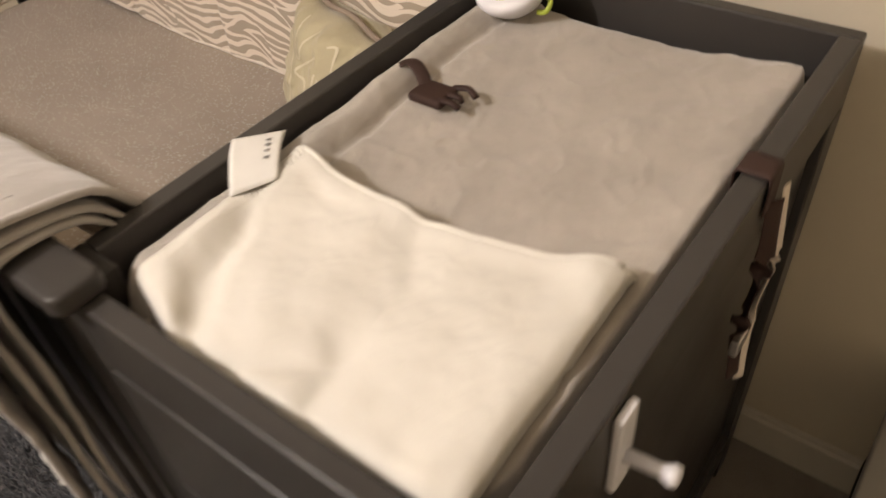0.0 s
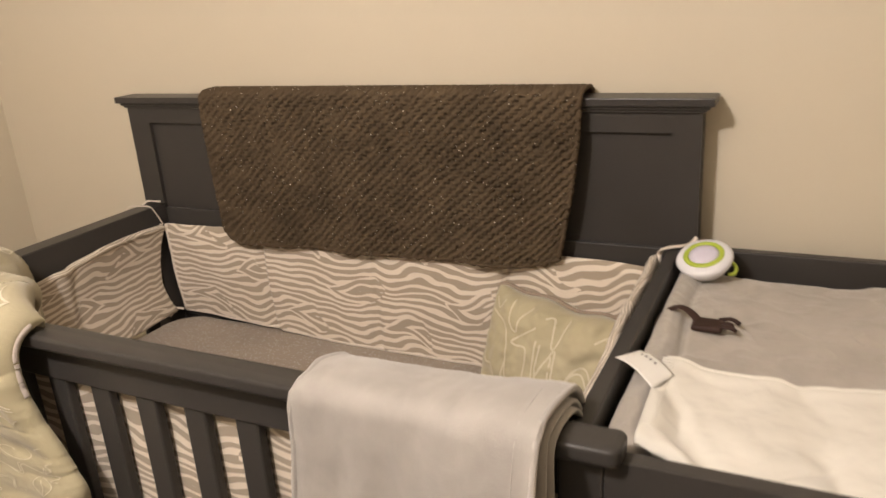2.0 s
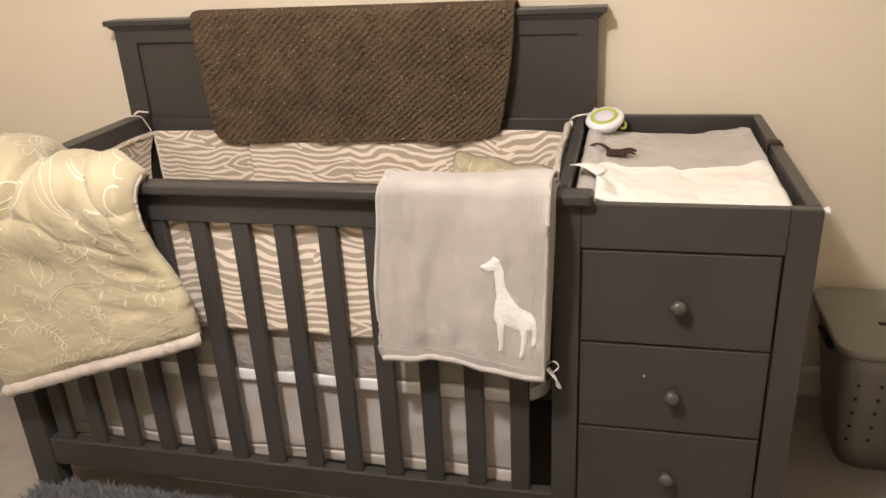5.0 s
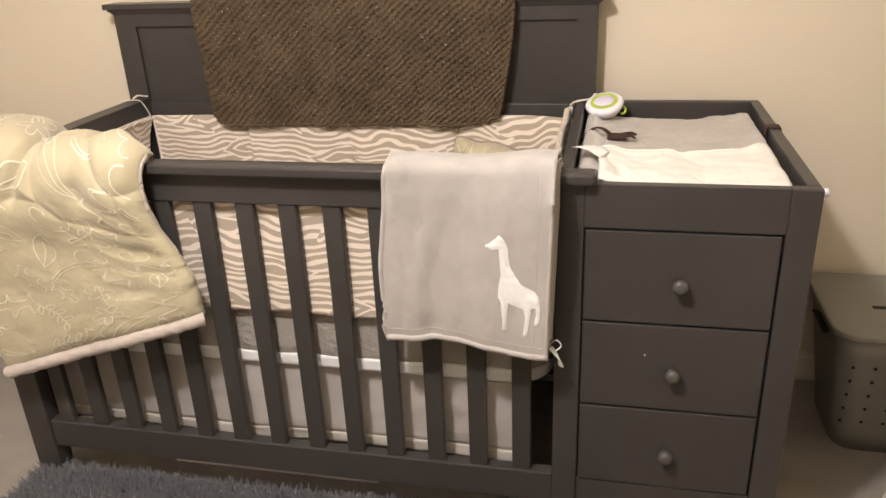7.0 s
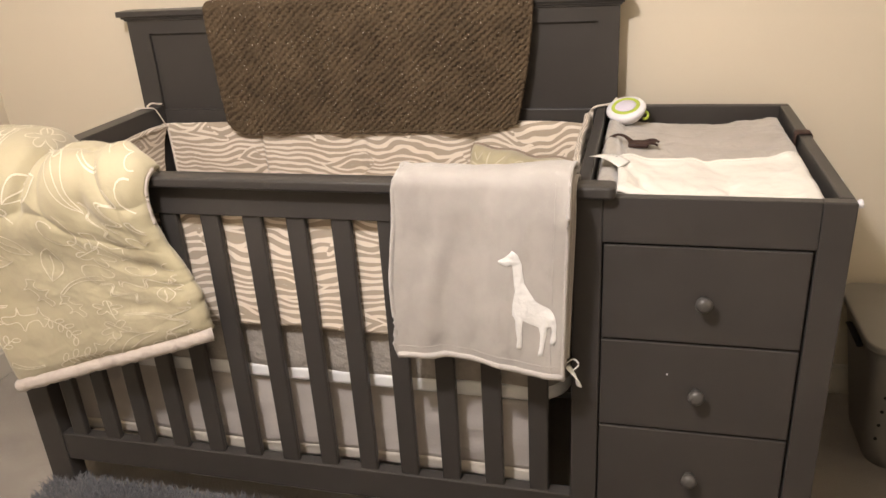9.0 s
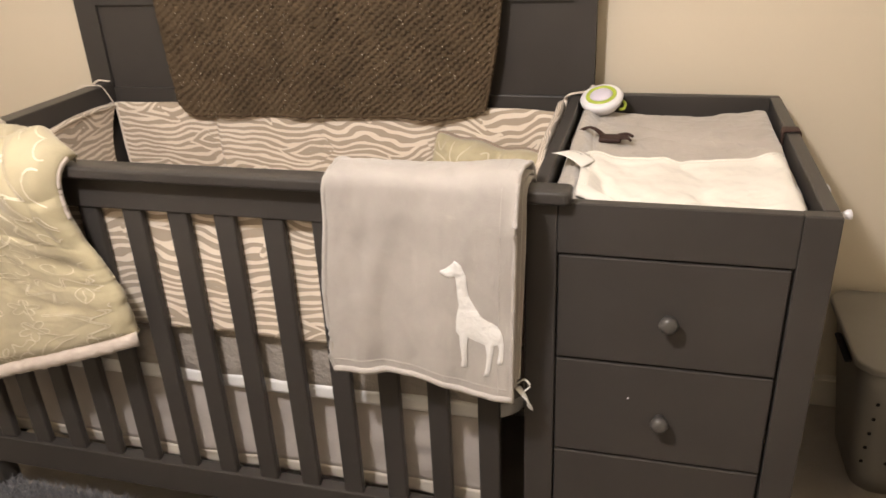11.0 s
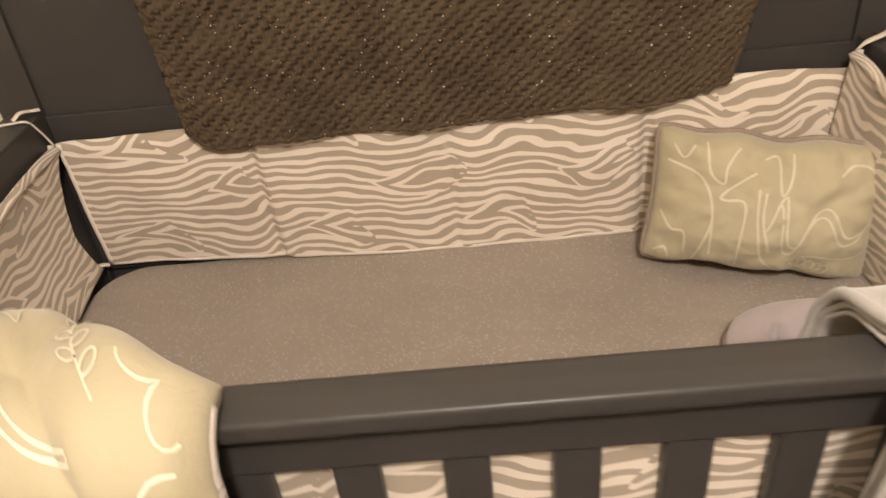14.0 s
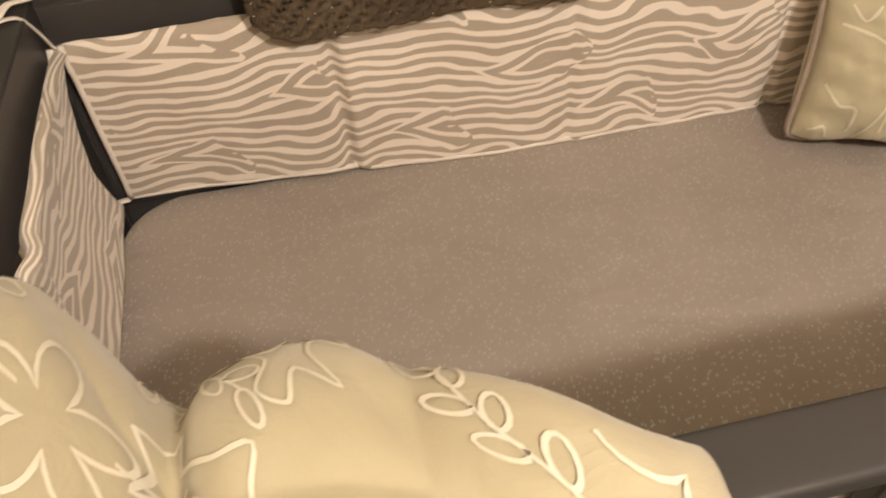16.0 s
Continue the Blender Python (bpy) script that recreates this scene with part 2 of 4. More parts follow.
def origin_of(ob):
    p = Vector((0, 0, 0))
    while ob is not None:
        p = p + ob.location
        ob = ob.parent
    return p


def finish(name, me, material, parent, label="", smooth=False, kind=""):
    me.materials.append(material)
    if smooth:
        for p in me.polygons:
            p.use_smooth = True
    ob = new(name, me)
    if parent is not None:
        me.transform(Matrix.Translation(-origin_of(parent)))
        ob.parent = parent
    return tagged(ob, label, kind=kind)


def part(name, bm, material, parent=None, label="", smooth=False, kind=""):
    """One mesh object out of a bmesh in world places, under a thing or a part."""
    me = bpy.data.meshes.new(name)
    bmesh.ops.recalc_face_normals(bm, faces=bm.faces)
    bm.to_mesh(me)
    bm.free()
    return finish(name, me, material, parent, label, smooth, kind)


def box(x0, x1, y0, y1, z0, z1, bevel=0.003, segments=2, bm=None):
    out = bmesh.new()
    bmesh.ops.create_cube(out, size=1.0)
    for v in out.verts:
        v.co = Vector((x0 + (v.co.x + 0.5) * (x1 - x0), y0 + (v.co.y + 0.5) * (y1 - y0), z0 + (v.co.z + 0.5) * (z1 - z0)))
    if bevel:
        bmesh.ops.bevel(out, geom=out.edges[:], offset=bevel, segments=segments, affect="EDGES", profile=0.5)
    if bm is None:
        return out
    return join(bm, out)


def join(bm, other):
    me = bpy.data.meshes.new("tmp")
    other.to_mesh(me)
    other.free()
    bm.from_mesh(me)
    bpy.data.meshes.remove(me)
    return bm


def lathe(profile, m=None, steps=32):
    """A turned shape from (radius, height) pairs about z, moved by m."""
    bm = bmesh.new()
    rings = []
    for r, h in profile:
        if r < 1e-6:
            rings.append([bm.verts.new((0, 0, h))])
        else:
            rings.append([bm.verts.new((r * math.cos(2 * math.pi * i / steps), r * math.sin(2 * math.pi * i / steps), h)) for i in range(steps)])
    for a, b in zip(rings, rings[1:]):
        for i in range(steps):
            j = (i + 1) % steps
            if len(a) == 1 and len(b) == 1:
                continue
            if len(a) == 1:
                bm.faces.new((a[0], b[i], b[j]))
            elif len(b) == 1:
                bm.faces.new((a[i], a[j], b[0]))
            else:
                bm.faces.new((a[i], a[j], b[j], b[i]))
    if m is not None:
        bmesh.ops.transform(bm, matrix=m, verts=bm.verts)
    return bm


def tube(points, radius, sides=8, flat=1.0, closed=False):
    """A cord along points; flat squeezes it into a tape."""
    bm = bmesh.new()
    pts = [Vector(p) for p in points]
    rings = []
    n = len(pts)
    for i, p in enumerate(pts):
        a = pts[(i - 1) % n] if closed else pts[max(i - 1, 0)]
        b = pts[(i + 1) % n] if closed else pts[min(i + 1, n - 1)]
        t = (b - a).normalized()
        side = t.cross(Vector((0, 0, 1)))
        if side.length < 0.05:
            side = t.cross(Vector((0, 1, 0)))
        side.normalize()
        up = side.cross(t)
        rings.append([bm.verts.new(p + radius * (math.cos(2 * math.pi * k / sides) * side + flat * math.sin(2 * math.pi * k / sides) * up)) for k in range(sides)])
    pairs = list(zip(rings, rings[1:] + ([rings[0]] if closed else [])))
    for a, b in pairs:
        for k in range(sides):
            j = (k + 1) % sides
            bm.faces.new((a[k], a[j], b[j], b[k]))
    if not closed:
        bm.faces.new(rings[0][::-1])
        bm.faces.new(rings[-1])
    return bm


def smooth_path(points, per=8):
    """Catmull-Rom through points."""
    pts = [Vector(p) for p in points]
    out = []
    for i in range(len(pts) - 1):
        p0, p1, p2, p3 = pts[max(i - 1, 0)], pts[i], pts[i + 1], pts[min(i + 2, len(pts) - 1)]
        for k in range(per):
            t = k / per
            out.append(0.5 * ((2 * p1) + (p2 - p0) * t + (2 * p0 - 5 * p1 + 4 * p2 - p3) * t * t + (3 * p1 - p0 - 3 * p2 + p3) * t ** 3))
    out.append(pts[-1])
    return out


def fbm(x, y, z=0.0, octaves=3):
    return noise.fractal(Vector((x, y, z)), 1.0, 2.0, octaves)


def sheet_mesh(name, f, nu, nv, lu, lv, thick, over=0.0):
    """A cloth of real thickness from f(u, v), u and v from 0 to 1, with UVs in metres. The face side lies to the side of Pu x Pv."""
    P = np.array([[f(i / nu, j / nv) for j in range(nv + 1)] for i in range(nu + 1)], dtype=float)
    du = np.gradient(P, axis=0)
    dv = np.gradient(P, axis=1)
    n = np.cross(du, dv)
    n /= np.linalg.norm(n, axis=2, keepdims=True) + 1e-12
    Q = P - n * thick
    N = (nu + 1) * (nv + 1)
    verts = np.concatenate([P.reshape(-1, 3), Q.reshape(-1, 3)])
    idx = lambda i, j: i * (nv + 1) + j
    faces = []
    for i in range(nu):
        for j in range(nv):
            a, b, c, d = idx(i, j), idx(i + 1, j), idx(i + 1, j + 1), idx(i, j + 1)
            faces.append((a, b, c, d))
            faces.append((N + d, N + c, N + b, N + a))
    rim = [idx(i, 0) for i in range(nu + 1)] + [idx(nu, j) for j in range(1, nv + 1)] + [idx(i, nv) for i in range(nu - 1, -1, -1)] + [idx(0, j) for j in range(nv - 1, 0, -1)]
    for a, b in zip(rim, rim[1:] + rim[:1]):
        faces.append((b, a, N + a, N + b))
    me = bpy.data.meshes.new(name)
    me.from_pydata(verts.tolist(), [], faces)
    uv = me.uv_layers.new(name="UVMap")
    vi = np.empty(len(me.loops), dtype=np.int32)
    me.loops.foreach_get("vertex_index", vi)
    k = vi % N
    st = np.stack([(k // (nv + 1)) / nu * lu, (k % (nv + 1)) / nv * lv + over * (vi >= N)], axis=1)
    uv.data.foreach_set("uv", st.astype(np.float32).ravel())
    return me


def surf(f, u, v, lift):
    """A point lifted off the cloth f at (u, v)."""
    e = 0.004
    p = np.array(f(u, v))
    a = np.array(f(u + e, v)) - np.array(f(u - e, v))
    b = np.array(f(u, v + e)) - np.array(f(u, v - e))
    n = np.cross(a, b)
    n /= np.linalg.norm(n) + 1e-12
    return p + n * lift


def ribbons(f, lines, width, lu, lv, lift=0.0018):
    """Printed lines that hug the cloth f; lines are lists of (s, t) in metres on the cloth."""
    bm = bmesh.new()
    for line in lines:
        prev = None
        for i, (s, t) in enumerate(line):
            a, b = line[max(i - 1, 0)], line[min(i + 1, len(line) - 1)]
            dx, dy = b[0] - a[0], b[1] - a[1]
            l = math.hypot(dx, dy) or 1.0
            w = width * (0.75 + 0.35 * noise.noise(Vector((s * 60, t * 60, 3.0)))) / 2
            ox, oy = -dy / l * w, dx / l * w
            ends = [(s + ox, t + oy), (s - ox, t - oy)]
            if not all(0.01 < q[0] < lu - 0.01 and 0.01 < q[1] < lv - 0.01 for q in ends):
                prev = None
                continue
            pair = [bm.verts.new(surf(f, q[0] / lu, q[1] / lv, lift + 0.0003 * i / len(line))) for q in ends]
            if prev:
                bm.faces.new((prev[0], prev[1], pair[1], pair[0]))
            prev = pair
    return bm


def sprig_stroke(kind, r):
    """One continuous stroke: a leaf, twig, horn, blossom, winding band, zigzag or curl about the origin."""
    if kind == 0:
        side = [(r * (t / 8 - 1), r * 0.40 * math.sin(math.pi * t / 16)) for t in range(17)]
        return side + [(x, -y) for x, y in side[-2::-1]] + [(r * (t / 6 - 1), 0.03 * r * math.sin(t)) for t in range(1, 10)]
    if kind == 1:
        out = []
        for t in range(15):
            x, y = r * (t / 7 - 1), 0.2 * r * math.sin(t / 4)
            out.append((x, y))
            if t % 2 == 0 and 2 <= t:
                side = 1 if t % 4 == 0 else -1
                dx, dy = 0.62, 0.78 * side
                for q in range(1, 13):
                    a = 2 * math.pi * q / 12
                    out.append((x + 0.5 * r * dx * (1 - math.cos(a)) / 2 - 0.13 * r * dy * math.sin(a), y + 0.5 * r * dy * (1 - math.cos(a)) / 2 + 0.13 * r * dx * math.sin(a)))
        return out
    if kind == 2:
        top = [(r * (t / 8 - 1), 0.30 * r * math.sin(t / 6) + r * (0.05 + 0.16 * (t / 16) ** 3)) for t in range(17)]
        low = [(x + 0.05 * r, 0.30 * r * math.sin(t / 6) - r * (0.05 + 0.10 * (t / 16) ** 3)) for t, (x, y) in enumerate(top)]
        return top + [(r * 1.12, top[-1][1] - 0.12 * r)] + low[::-1] + [top[0]]
    if kind == 3:
        ring = [2 * math.pi * t / 60 for t in range(61)]
        return [(-r * 1.1 + r * 0.1 * t, -0.5 * r + 0.05 * r * t) for t in range(6)] + [(r * 0.75 * (0.32 + 0.68 * abs(math.cos(2.5 * a))) * math.cos(a), r * 0.75 * (0.32 + 0.68 * abs(math.cos(2.5 * a))) * math.sin(a)) for a in ring]
    if kind == 4:
        mid = [(r * (t / 14 - 1), 0.34 * r * math.sin(t * 0.45)) for t in range(29)]
        return [(x, y + 0.07 * r) for x, y in mid] + [(x + 0.02 * r, y - 0.07 * r) for x, y in mid[::-1]] + [(mid[0][0], mid[0][1] + 0.07 * r)]
    if kind == 5:
        path = smooth_path([(-1, -0.1, 0), (-0.72, 0.34, 0), (-0.5, 0.02, 0), (-0.1, 0.12, 0), (0.1, 0.52, 0), (0.34, 0.1, 0), (0.86, 0.2, 0), (1.0, -0.12, 0), (0.42, -0.22, 0), (0.36, -0.6, 0), (0.2, -0.26, 0), (-0.4, -0.3, 0), (-0.5, -0.66, 0), (-0.66, -0.3, 0), (-1, -0.1, 0)], 4)
        return [(r * p.x, r * p.y) for p in path]
    return [(r * (0.1 + t / 22) * math.cos(t / 3.1), r * (0.1 + t / 22) * math.sin(t / 3.1)) for t in range(22)]


def sprig_lines(rng, lu, lv, count, size):
    """One-stroke drawings of leaves, twigs, tendrils and blossoms, strewn over a cloth."""
    sprigs, spots = [], []
    tries = 0
    while len(spots) < count and tries < 4000:
        tries += 1
        c = (rng.uniform(0, lu), rng.uniform(0, lv))
        if all(math.hypot(c[0] - q[0], c[1] - q[1]) > size * 0.64 for q in spots):
            spots.append(c)
    for k, (cx, cy) in enumerate(spots):
        turn, r = rng.uniform(0, 2 * math.pi), size * rng.uniform(0.36, 0.56)
        ca, sa = math.cos(turn), math.sin(turn)
        sprigs.append([(cx + x * ca - y * sa, cy + x * sa + y * ca) for x, y in sprig_stroke(k % 7, r)])
    return sprigs


def printed(f, strokes, width, lu, lv, lift, parent, ink):
    """Each printed stroke as a part of its own, cut off at the cloth's edge."""
    for stroke in strokes:
        runs = [[]]
        for p in stroke:
            if 0.015 < p[0] < lu - 0.015 and 0.015 < p[1] < lv - 0.015:
                runs[-1].append(p)
            else:
                runs.append([])
        best = max(runs, key=len)
        if len(best) > 4:
            part("printed_sprig", ribbons(f, [best], width, lu, lv, lift), ink, parent, "cream line drawing of a leaf or twig", True)


# ---- the room ----
X0, X1, Y0, Y1, H = -0.68, 3.1, -2.9, 0.81, 2.44


def room_part(name, bm, material, label, category):
    return tagged(part(name, bm, material), label, category, kind="structure")


room_part("floor", box(X0 - 0.1, X1 + 0.1, Y0 - 0.1, Y1 + 0.1, -0.1, 0.0, 0), CARPET, "beige cut-pile carpet covering the nursery floor", "floor")
room_part("ceiling", box(X0 - 0.1, X1 + 0.1, Y0 - 0.1, Y1 + 0.1, H, H + 0.1, 0), CEIL, "plain off-white painted ceiling", "ceiling")
room_part("wall_north", box(X0 - 0.1, X1 + 0.1, Y1, Y1 + 0.1, 0, H, 0), WALL, "warm cream painted wall behind the crib", "wall")
room_part("wall_south", box(X0 - 0.1, X1 + 0.1, Y0 - 0.1, Y0, 0, H, 0), WALL, "warm cream painted wall", "wall")
room_part("wall_west", box(X0 - 0.1, X0, Y0, Y1, 0, H, 0), WALL, "warm cream painted side wall", "wall")
room_part("wall_east", box(X1, X1 + 0.1, Y0, Y1, 0, H, 0), WALL, "warm cream painted side wall", "wall")
base = bmesh.new()
for y0, y1, z1 in ((Y1 - 0.014, Y1, 0.085), (Y1 - 0.008, Y1, 0.097)):
    box(X0, X1, y0, y1 - 0.0005, 0.0, z1, 0.003, 2, base)
room_part("baseboard", base, TRIM, "white painted baseboard along the wall", "baseboard")
base = bmesh.new()
for x1, z1 in ((X0 + 0.014, 0.085), (X0 + 0.008, 0.097)):
    box(X0 + 0.0005, x1, Y0, Y1 - 0.015, 0.0, z1, 0.003, 2, base)
room_part("baseboard", base, TRIM, "white painted baseboard along the side wall", "baseboard")

lamp = thing("ceiling_light", (LAMP[0], LAMP[1], H), "round flush ceiling light with lit opal glass", "ceiling light")
part("base_plate", lathe([(0, H), (0.15, H), (0.15, H - 0.02), (0.13, H - 0.03), (0, H - 0.03)], pose(LAMP[0], LAMP[1], 0)), METAL, lamp, smooth=True)
part("glass_shade", lathe([(0.13, H - 0.03), (0.128, H - 0.045), (0.105, H - 0.068), (0.06, H - 0.082), (0, H - 0.087)], pose(LAMP[0], LAMP[1], 0)), GLASS_GLOW, lamp, smooth=True)
lo = new("bulb", bulb)
lo.location = LAMP

# ---- crib with its changing cabinet ----
ZT = 0.887
crib = thing("crib_changer", (0.86, 0.38, 0.0), "charcoal grey painted wooden crib with attached changing cabinet", "crib")

# headboard
hb = part("headboard", box(-0.08, 1.372, 0.757, 0.783, 0.30, 1.145, 0.003), PAINT, crib)
part("back_panel", box(-0.014, 1.318, 0.752, 0.757 + 0.002, 0.60, 1.103, 0.001), PAINT, hb)
part("stile", box(-0.08, -0.012, 0.742, 0.768, 0.0, 1.147, 0), PAINT, hb)
part("stile", box(1.317, 1.372, 0.742, 0.768, 0.0, 1.147, 0), PAINT, hb)
part("top_rail", box(-0.012, 1.317, 0.742, 0.768, 1.104, 1.147, 0), PAINT, hb)
part("lower_rail", box(-0.012, 1.317, 0.742, 0.768, 0.56, 0.874, 0.0018), PAINT, hb)
for nm, y0, y1, dx, z0, z1 in (("moulding", 0.736, 0.786, 0.006, 1.143, 1.1495), ("moulding", 0.731, 0.79, 0.012, 1.149, 1.1565), ("top_cap", 0.724, 0.795, 0.022, 1.156, 1.172)):
    part(nm, box(-0.08 - dx, 1.372 + dx, y0, y1, z0, z1, 0.002), PAINT, hb)

# front side
part("front_post", box(-0.07, 0.0, 0.0, 0.05, 0.0, ZT, 0.003), PAINT, crib)
part("front_post", box(1.322, 1.3765, 0.0, 0.05, 0.0, ZT - 0.001, 0.003), PAINT, crib)
front_top = part("front_top_rail", box(0.0, 1.322, 0.006, 0.034, 0.820, ZT - 0.002, 0.002), PAINT, crib)
part("front_bottom_rail", box(0.0, 1.322, 0.004, 0.036, 0.108, 0.188, 0.003), PAINT, crib)
slat = box(0.030, 0.073, 0.010, 0.028, 0.186, 0.822, 0.004, 2)
first = part("slat", slat, PAINT, crib)
for k in range(1, 13):
    o = first.copy()
    scene.collection.objects.link(o)
    o.location.x += 0.1 * k
# left end
part("end_top_rail", box(-0.062, -0.008, 0.05, 0.742, 0.80, ZT, 0.003), PAINT, crib)
part("end_bottom_rail", box(-0.06, -0.02, 0.05, 0.742, 0.108, 0.188, 0.003), PAINT, crib)
first = part("end_slat", box(-0.05, -0.032, 0.10, 0.142, 0.186, 0.802, 0.004, 2), PAINT, crib)
for k in range(1, 6):
    o = first.copy()
    scene.collection.objects.link(o)
    o.location.y += 0.105 * k
part("back_post", box(-0.07, -0.014, 0.69, 0.742, 0.0, ZT - 0.002, 0.003), PAINT, crib)
part("mattress_support", box(0.004, 1.318, 0.10, 0.72, 0.374, 0.392, 0.003), PAINT, crib)

# changing cabinet
XR = 1.80
cab = part("cabinet_body", box(1.334, XR - 0.02, 0.022, 0.735, 0.06, 0.80, 0.002), PAINT, crib)
part("divider_panel", box(1.322, 1.346, 0.05, 0.745, 0.06, ZT - 0.001, 0.003), PAINT, crib)
part("front_apron", box(1.3765, 1.745, 0.0, 0.022, 0.797, ZT, 0.002), PAINT, cab)
part("front_stile", box(1.745, XR, 0.0, 0.026, 0.0, ZT, 0.003), PAINT, cab)
part("base_board", box(1.3765, 1.745, 0.001, 0.022, 0.05, 0.186, 0.002), PAINT, cab)
part("back_rail", box(1.346, XR - 0.001, 0.723, 0.745, 0.79, ZT, 0.003), PAINT, cab)
part("side_rail", box(1.775, XR, 0.026, 0.723, 0.80, ZT, 0.003), PAINT, cab)
part("back_stile", box(1.755, XR - 0.001, 0.695, 0.745, 0.0, 0.795, 0.003), PAINT, cab)
part("side_panel", box(1.776, 1.786, 0.05, 0.70, 0.08, 0.80, 0.001), PAINT, cab)
part("side_bottom_rail", box(1.757, XR - 0.001, 0.05, 0.695, 0.06, 0.14, 0.002), PAINT, cab)
# slab behind the drawers, coloured near-black so the gaps read as shaded
part("drawer_recess", box(1.374, 1.747, 0.010, 0.023, 0.180, 0.80, 0), GAP_SHADE, cab)
for z0, z1 in ((0.5955, 0.793), (0.3925, 0.5905), (0.1895, 0.3875)):
    d = part("drawer", box(1.3795, 1.7398, -0.001, 0.012, z0, z1, 0.0022, 2), PAINT, cab)
    zc = (z0 + z1) / 2 - 0.006
    prof = [(0.0, 0.030), (0.008, 0.0295), (0.0135, 0.026), (0.0160, 0.020), (0.0145, 0.014), (0.009, 0.009), (0.0075, 0.004), (0.0095, 0.0), (0, 0)]
    part("knob", lathe(prof, pose(1.564, -0.001, zc, 90, 0, 0), 24), KNOB, d, smooth=True)
part("paint_chip", lathe([(0, 0.0012), (0.0016, 0.001), (0.002, 0.0), (0, 0)], pose(1.508, -0.001, 0.522, 90, 0, 0), 8), WHITE_PLASTIC, cab)

# ---- mattress, sheet and skirt ----
ZM = 0.566
mattress = thing("crib_mattress", (0.66, 0.38, 0.403), "crib mattress in a taupe fitted sheet with silver flecks", "mattress")


def rounded_slab(x0, x1, y0, y1, z0, z1, r, rz, nx=60, ny=32, wobble=0.0, seed=0.0):
    """A soft slab with round corners in plan and rolled edges."""
    bm = bmesh.new()
    loops = []

    def outline(inset):
        pts = []
        rr = max(r - inset, 0.004)
        for cx, cy, a0 in ((x1 - r, y1 - r, 0), (x0 + r, y1 - r, 90), (x0 + r, y0 + r, 180), (x1 - r, y0 + r, 270)):
            for k in range(9):
                a = radians(a0 + k * 90 / 8)
                pts.append((cx + rr * math.cos(a), cy + rr * math.sin(a)))
        dense = []
        for i, p in enumerate(pts):
            q = pts[(i + 1) % len(pts)]
            n = 24 if i % 9 == 8 else 1
            for k in range(n):
                dense.append((p[0] + (q[0] - p[0]) * k / n, p[1] + (q[1] - p[1]) * k / n))
        return dense

    m = len(outline(0))
    levels = [(rz, z0), (rz * 0.3, z0 + rz * 0.3), (0, z0 + rz)] + [(0, z0 + rz + (z1 - z0 - 2 * rz) * k / 4) for k in (1, 2, 3)]
    levels += [(rz * (1 - math.cos(radians(a))), z1 - rz + rz * math.sin(radians(a))) for a in (0, 22, 45, 67, 90)]
    levels += [(rz + (r - rz) * 0.55, z1 + 0.001)]
    for inset, z in levels:
        ring = []
        for px, py in outline(inset)[:m]:
            w = wobble * fbm(px * 9 + seed, py * 9, z * 9)
            ring.append(bm.verts.new((px, py + w, z + w * 0.6)))
        loops.append(ring)
    for a, b in zip(loops, loops[1:]):
        for i in range(len(a)):
            j = (i + 1) % len(a)
            bm.faces.new((a[i], a[j], b[j], b[i]))
    bm.faces.new(loops[0][::-1])
    top = bm.faces.new(loops[-1])
    return bm


part("rail_cap", rounded_slab(-0.075, 1.399, -0.020, 0.031, ZT, ZT + 0.023, 0.013, 0.005), PAINT, crib, "", True)
part("core", rounded_slab(-0.006, 1.314, 0.047, 0.722, 0.393, 0.430, 0.09, 0.008), WHITE_VINYL, mattress, "white vinyl mattress edge", True)
part("side_panel", rounded_slab(-0.008, 1.315, 0.050, 0.724, 0.425, 0.545, 0.09, 0.006, wobble=0.006), MESH_SIDE, mattress, "crumpled grey sheet side", True)
part("fitted_sheet", rounded_slab(-0.012, 1.317, 0.049, 0.741, 0.515, ZM, 0.10, 0.014, wobble=0.003, seed=3.0), SHEET, mattress, "taupe sheet top", True)

skirt = thing("crib_skirt", (0.64, 0.06, 0.16), "plain grey cotton crib skirt with a pale hem band", "crib skirt")


def skirt_f(u, v):
    x = 0.02 + u * 1.235
    return (x, 0.064 + 0.006 * math.sin(x * 9) + 0.007 * fbm(x * 5, v * 2.5) + 0.0022 * fbm(x * 17 + v * 3, v * 9, 4.0), 0.165 + v * 0.224)


finish("panel", sheet_mesh("panel", lambda u, v: skirt_f(u, 0.14 + 0.86 * v), 90, 14, 1.235, 0.2, 0.003), SKIRT, skirt, smooth=True)
finish("hem_band", sheet_mesh("hem_band", lambda u, v: tuple(np.array(skirt_f(u, 0.15 * v)) + np.array((0, -0.0015, 0))), 90, 4, 1.235, 0.034, 0.005), HEM, skirt, "pale cream hem band", True)
for x, z in ((0.58, 0.315), (1.15, 0.285), (1.06, 0.24)):
    part("crease", tube([(x, 0.061, z), (x + 0.012, 0.060, z - 0.002), (x + 0.026, 0.061, z)], 0.0012, 6), SKIRT, skirt)


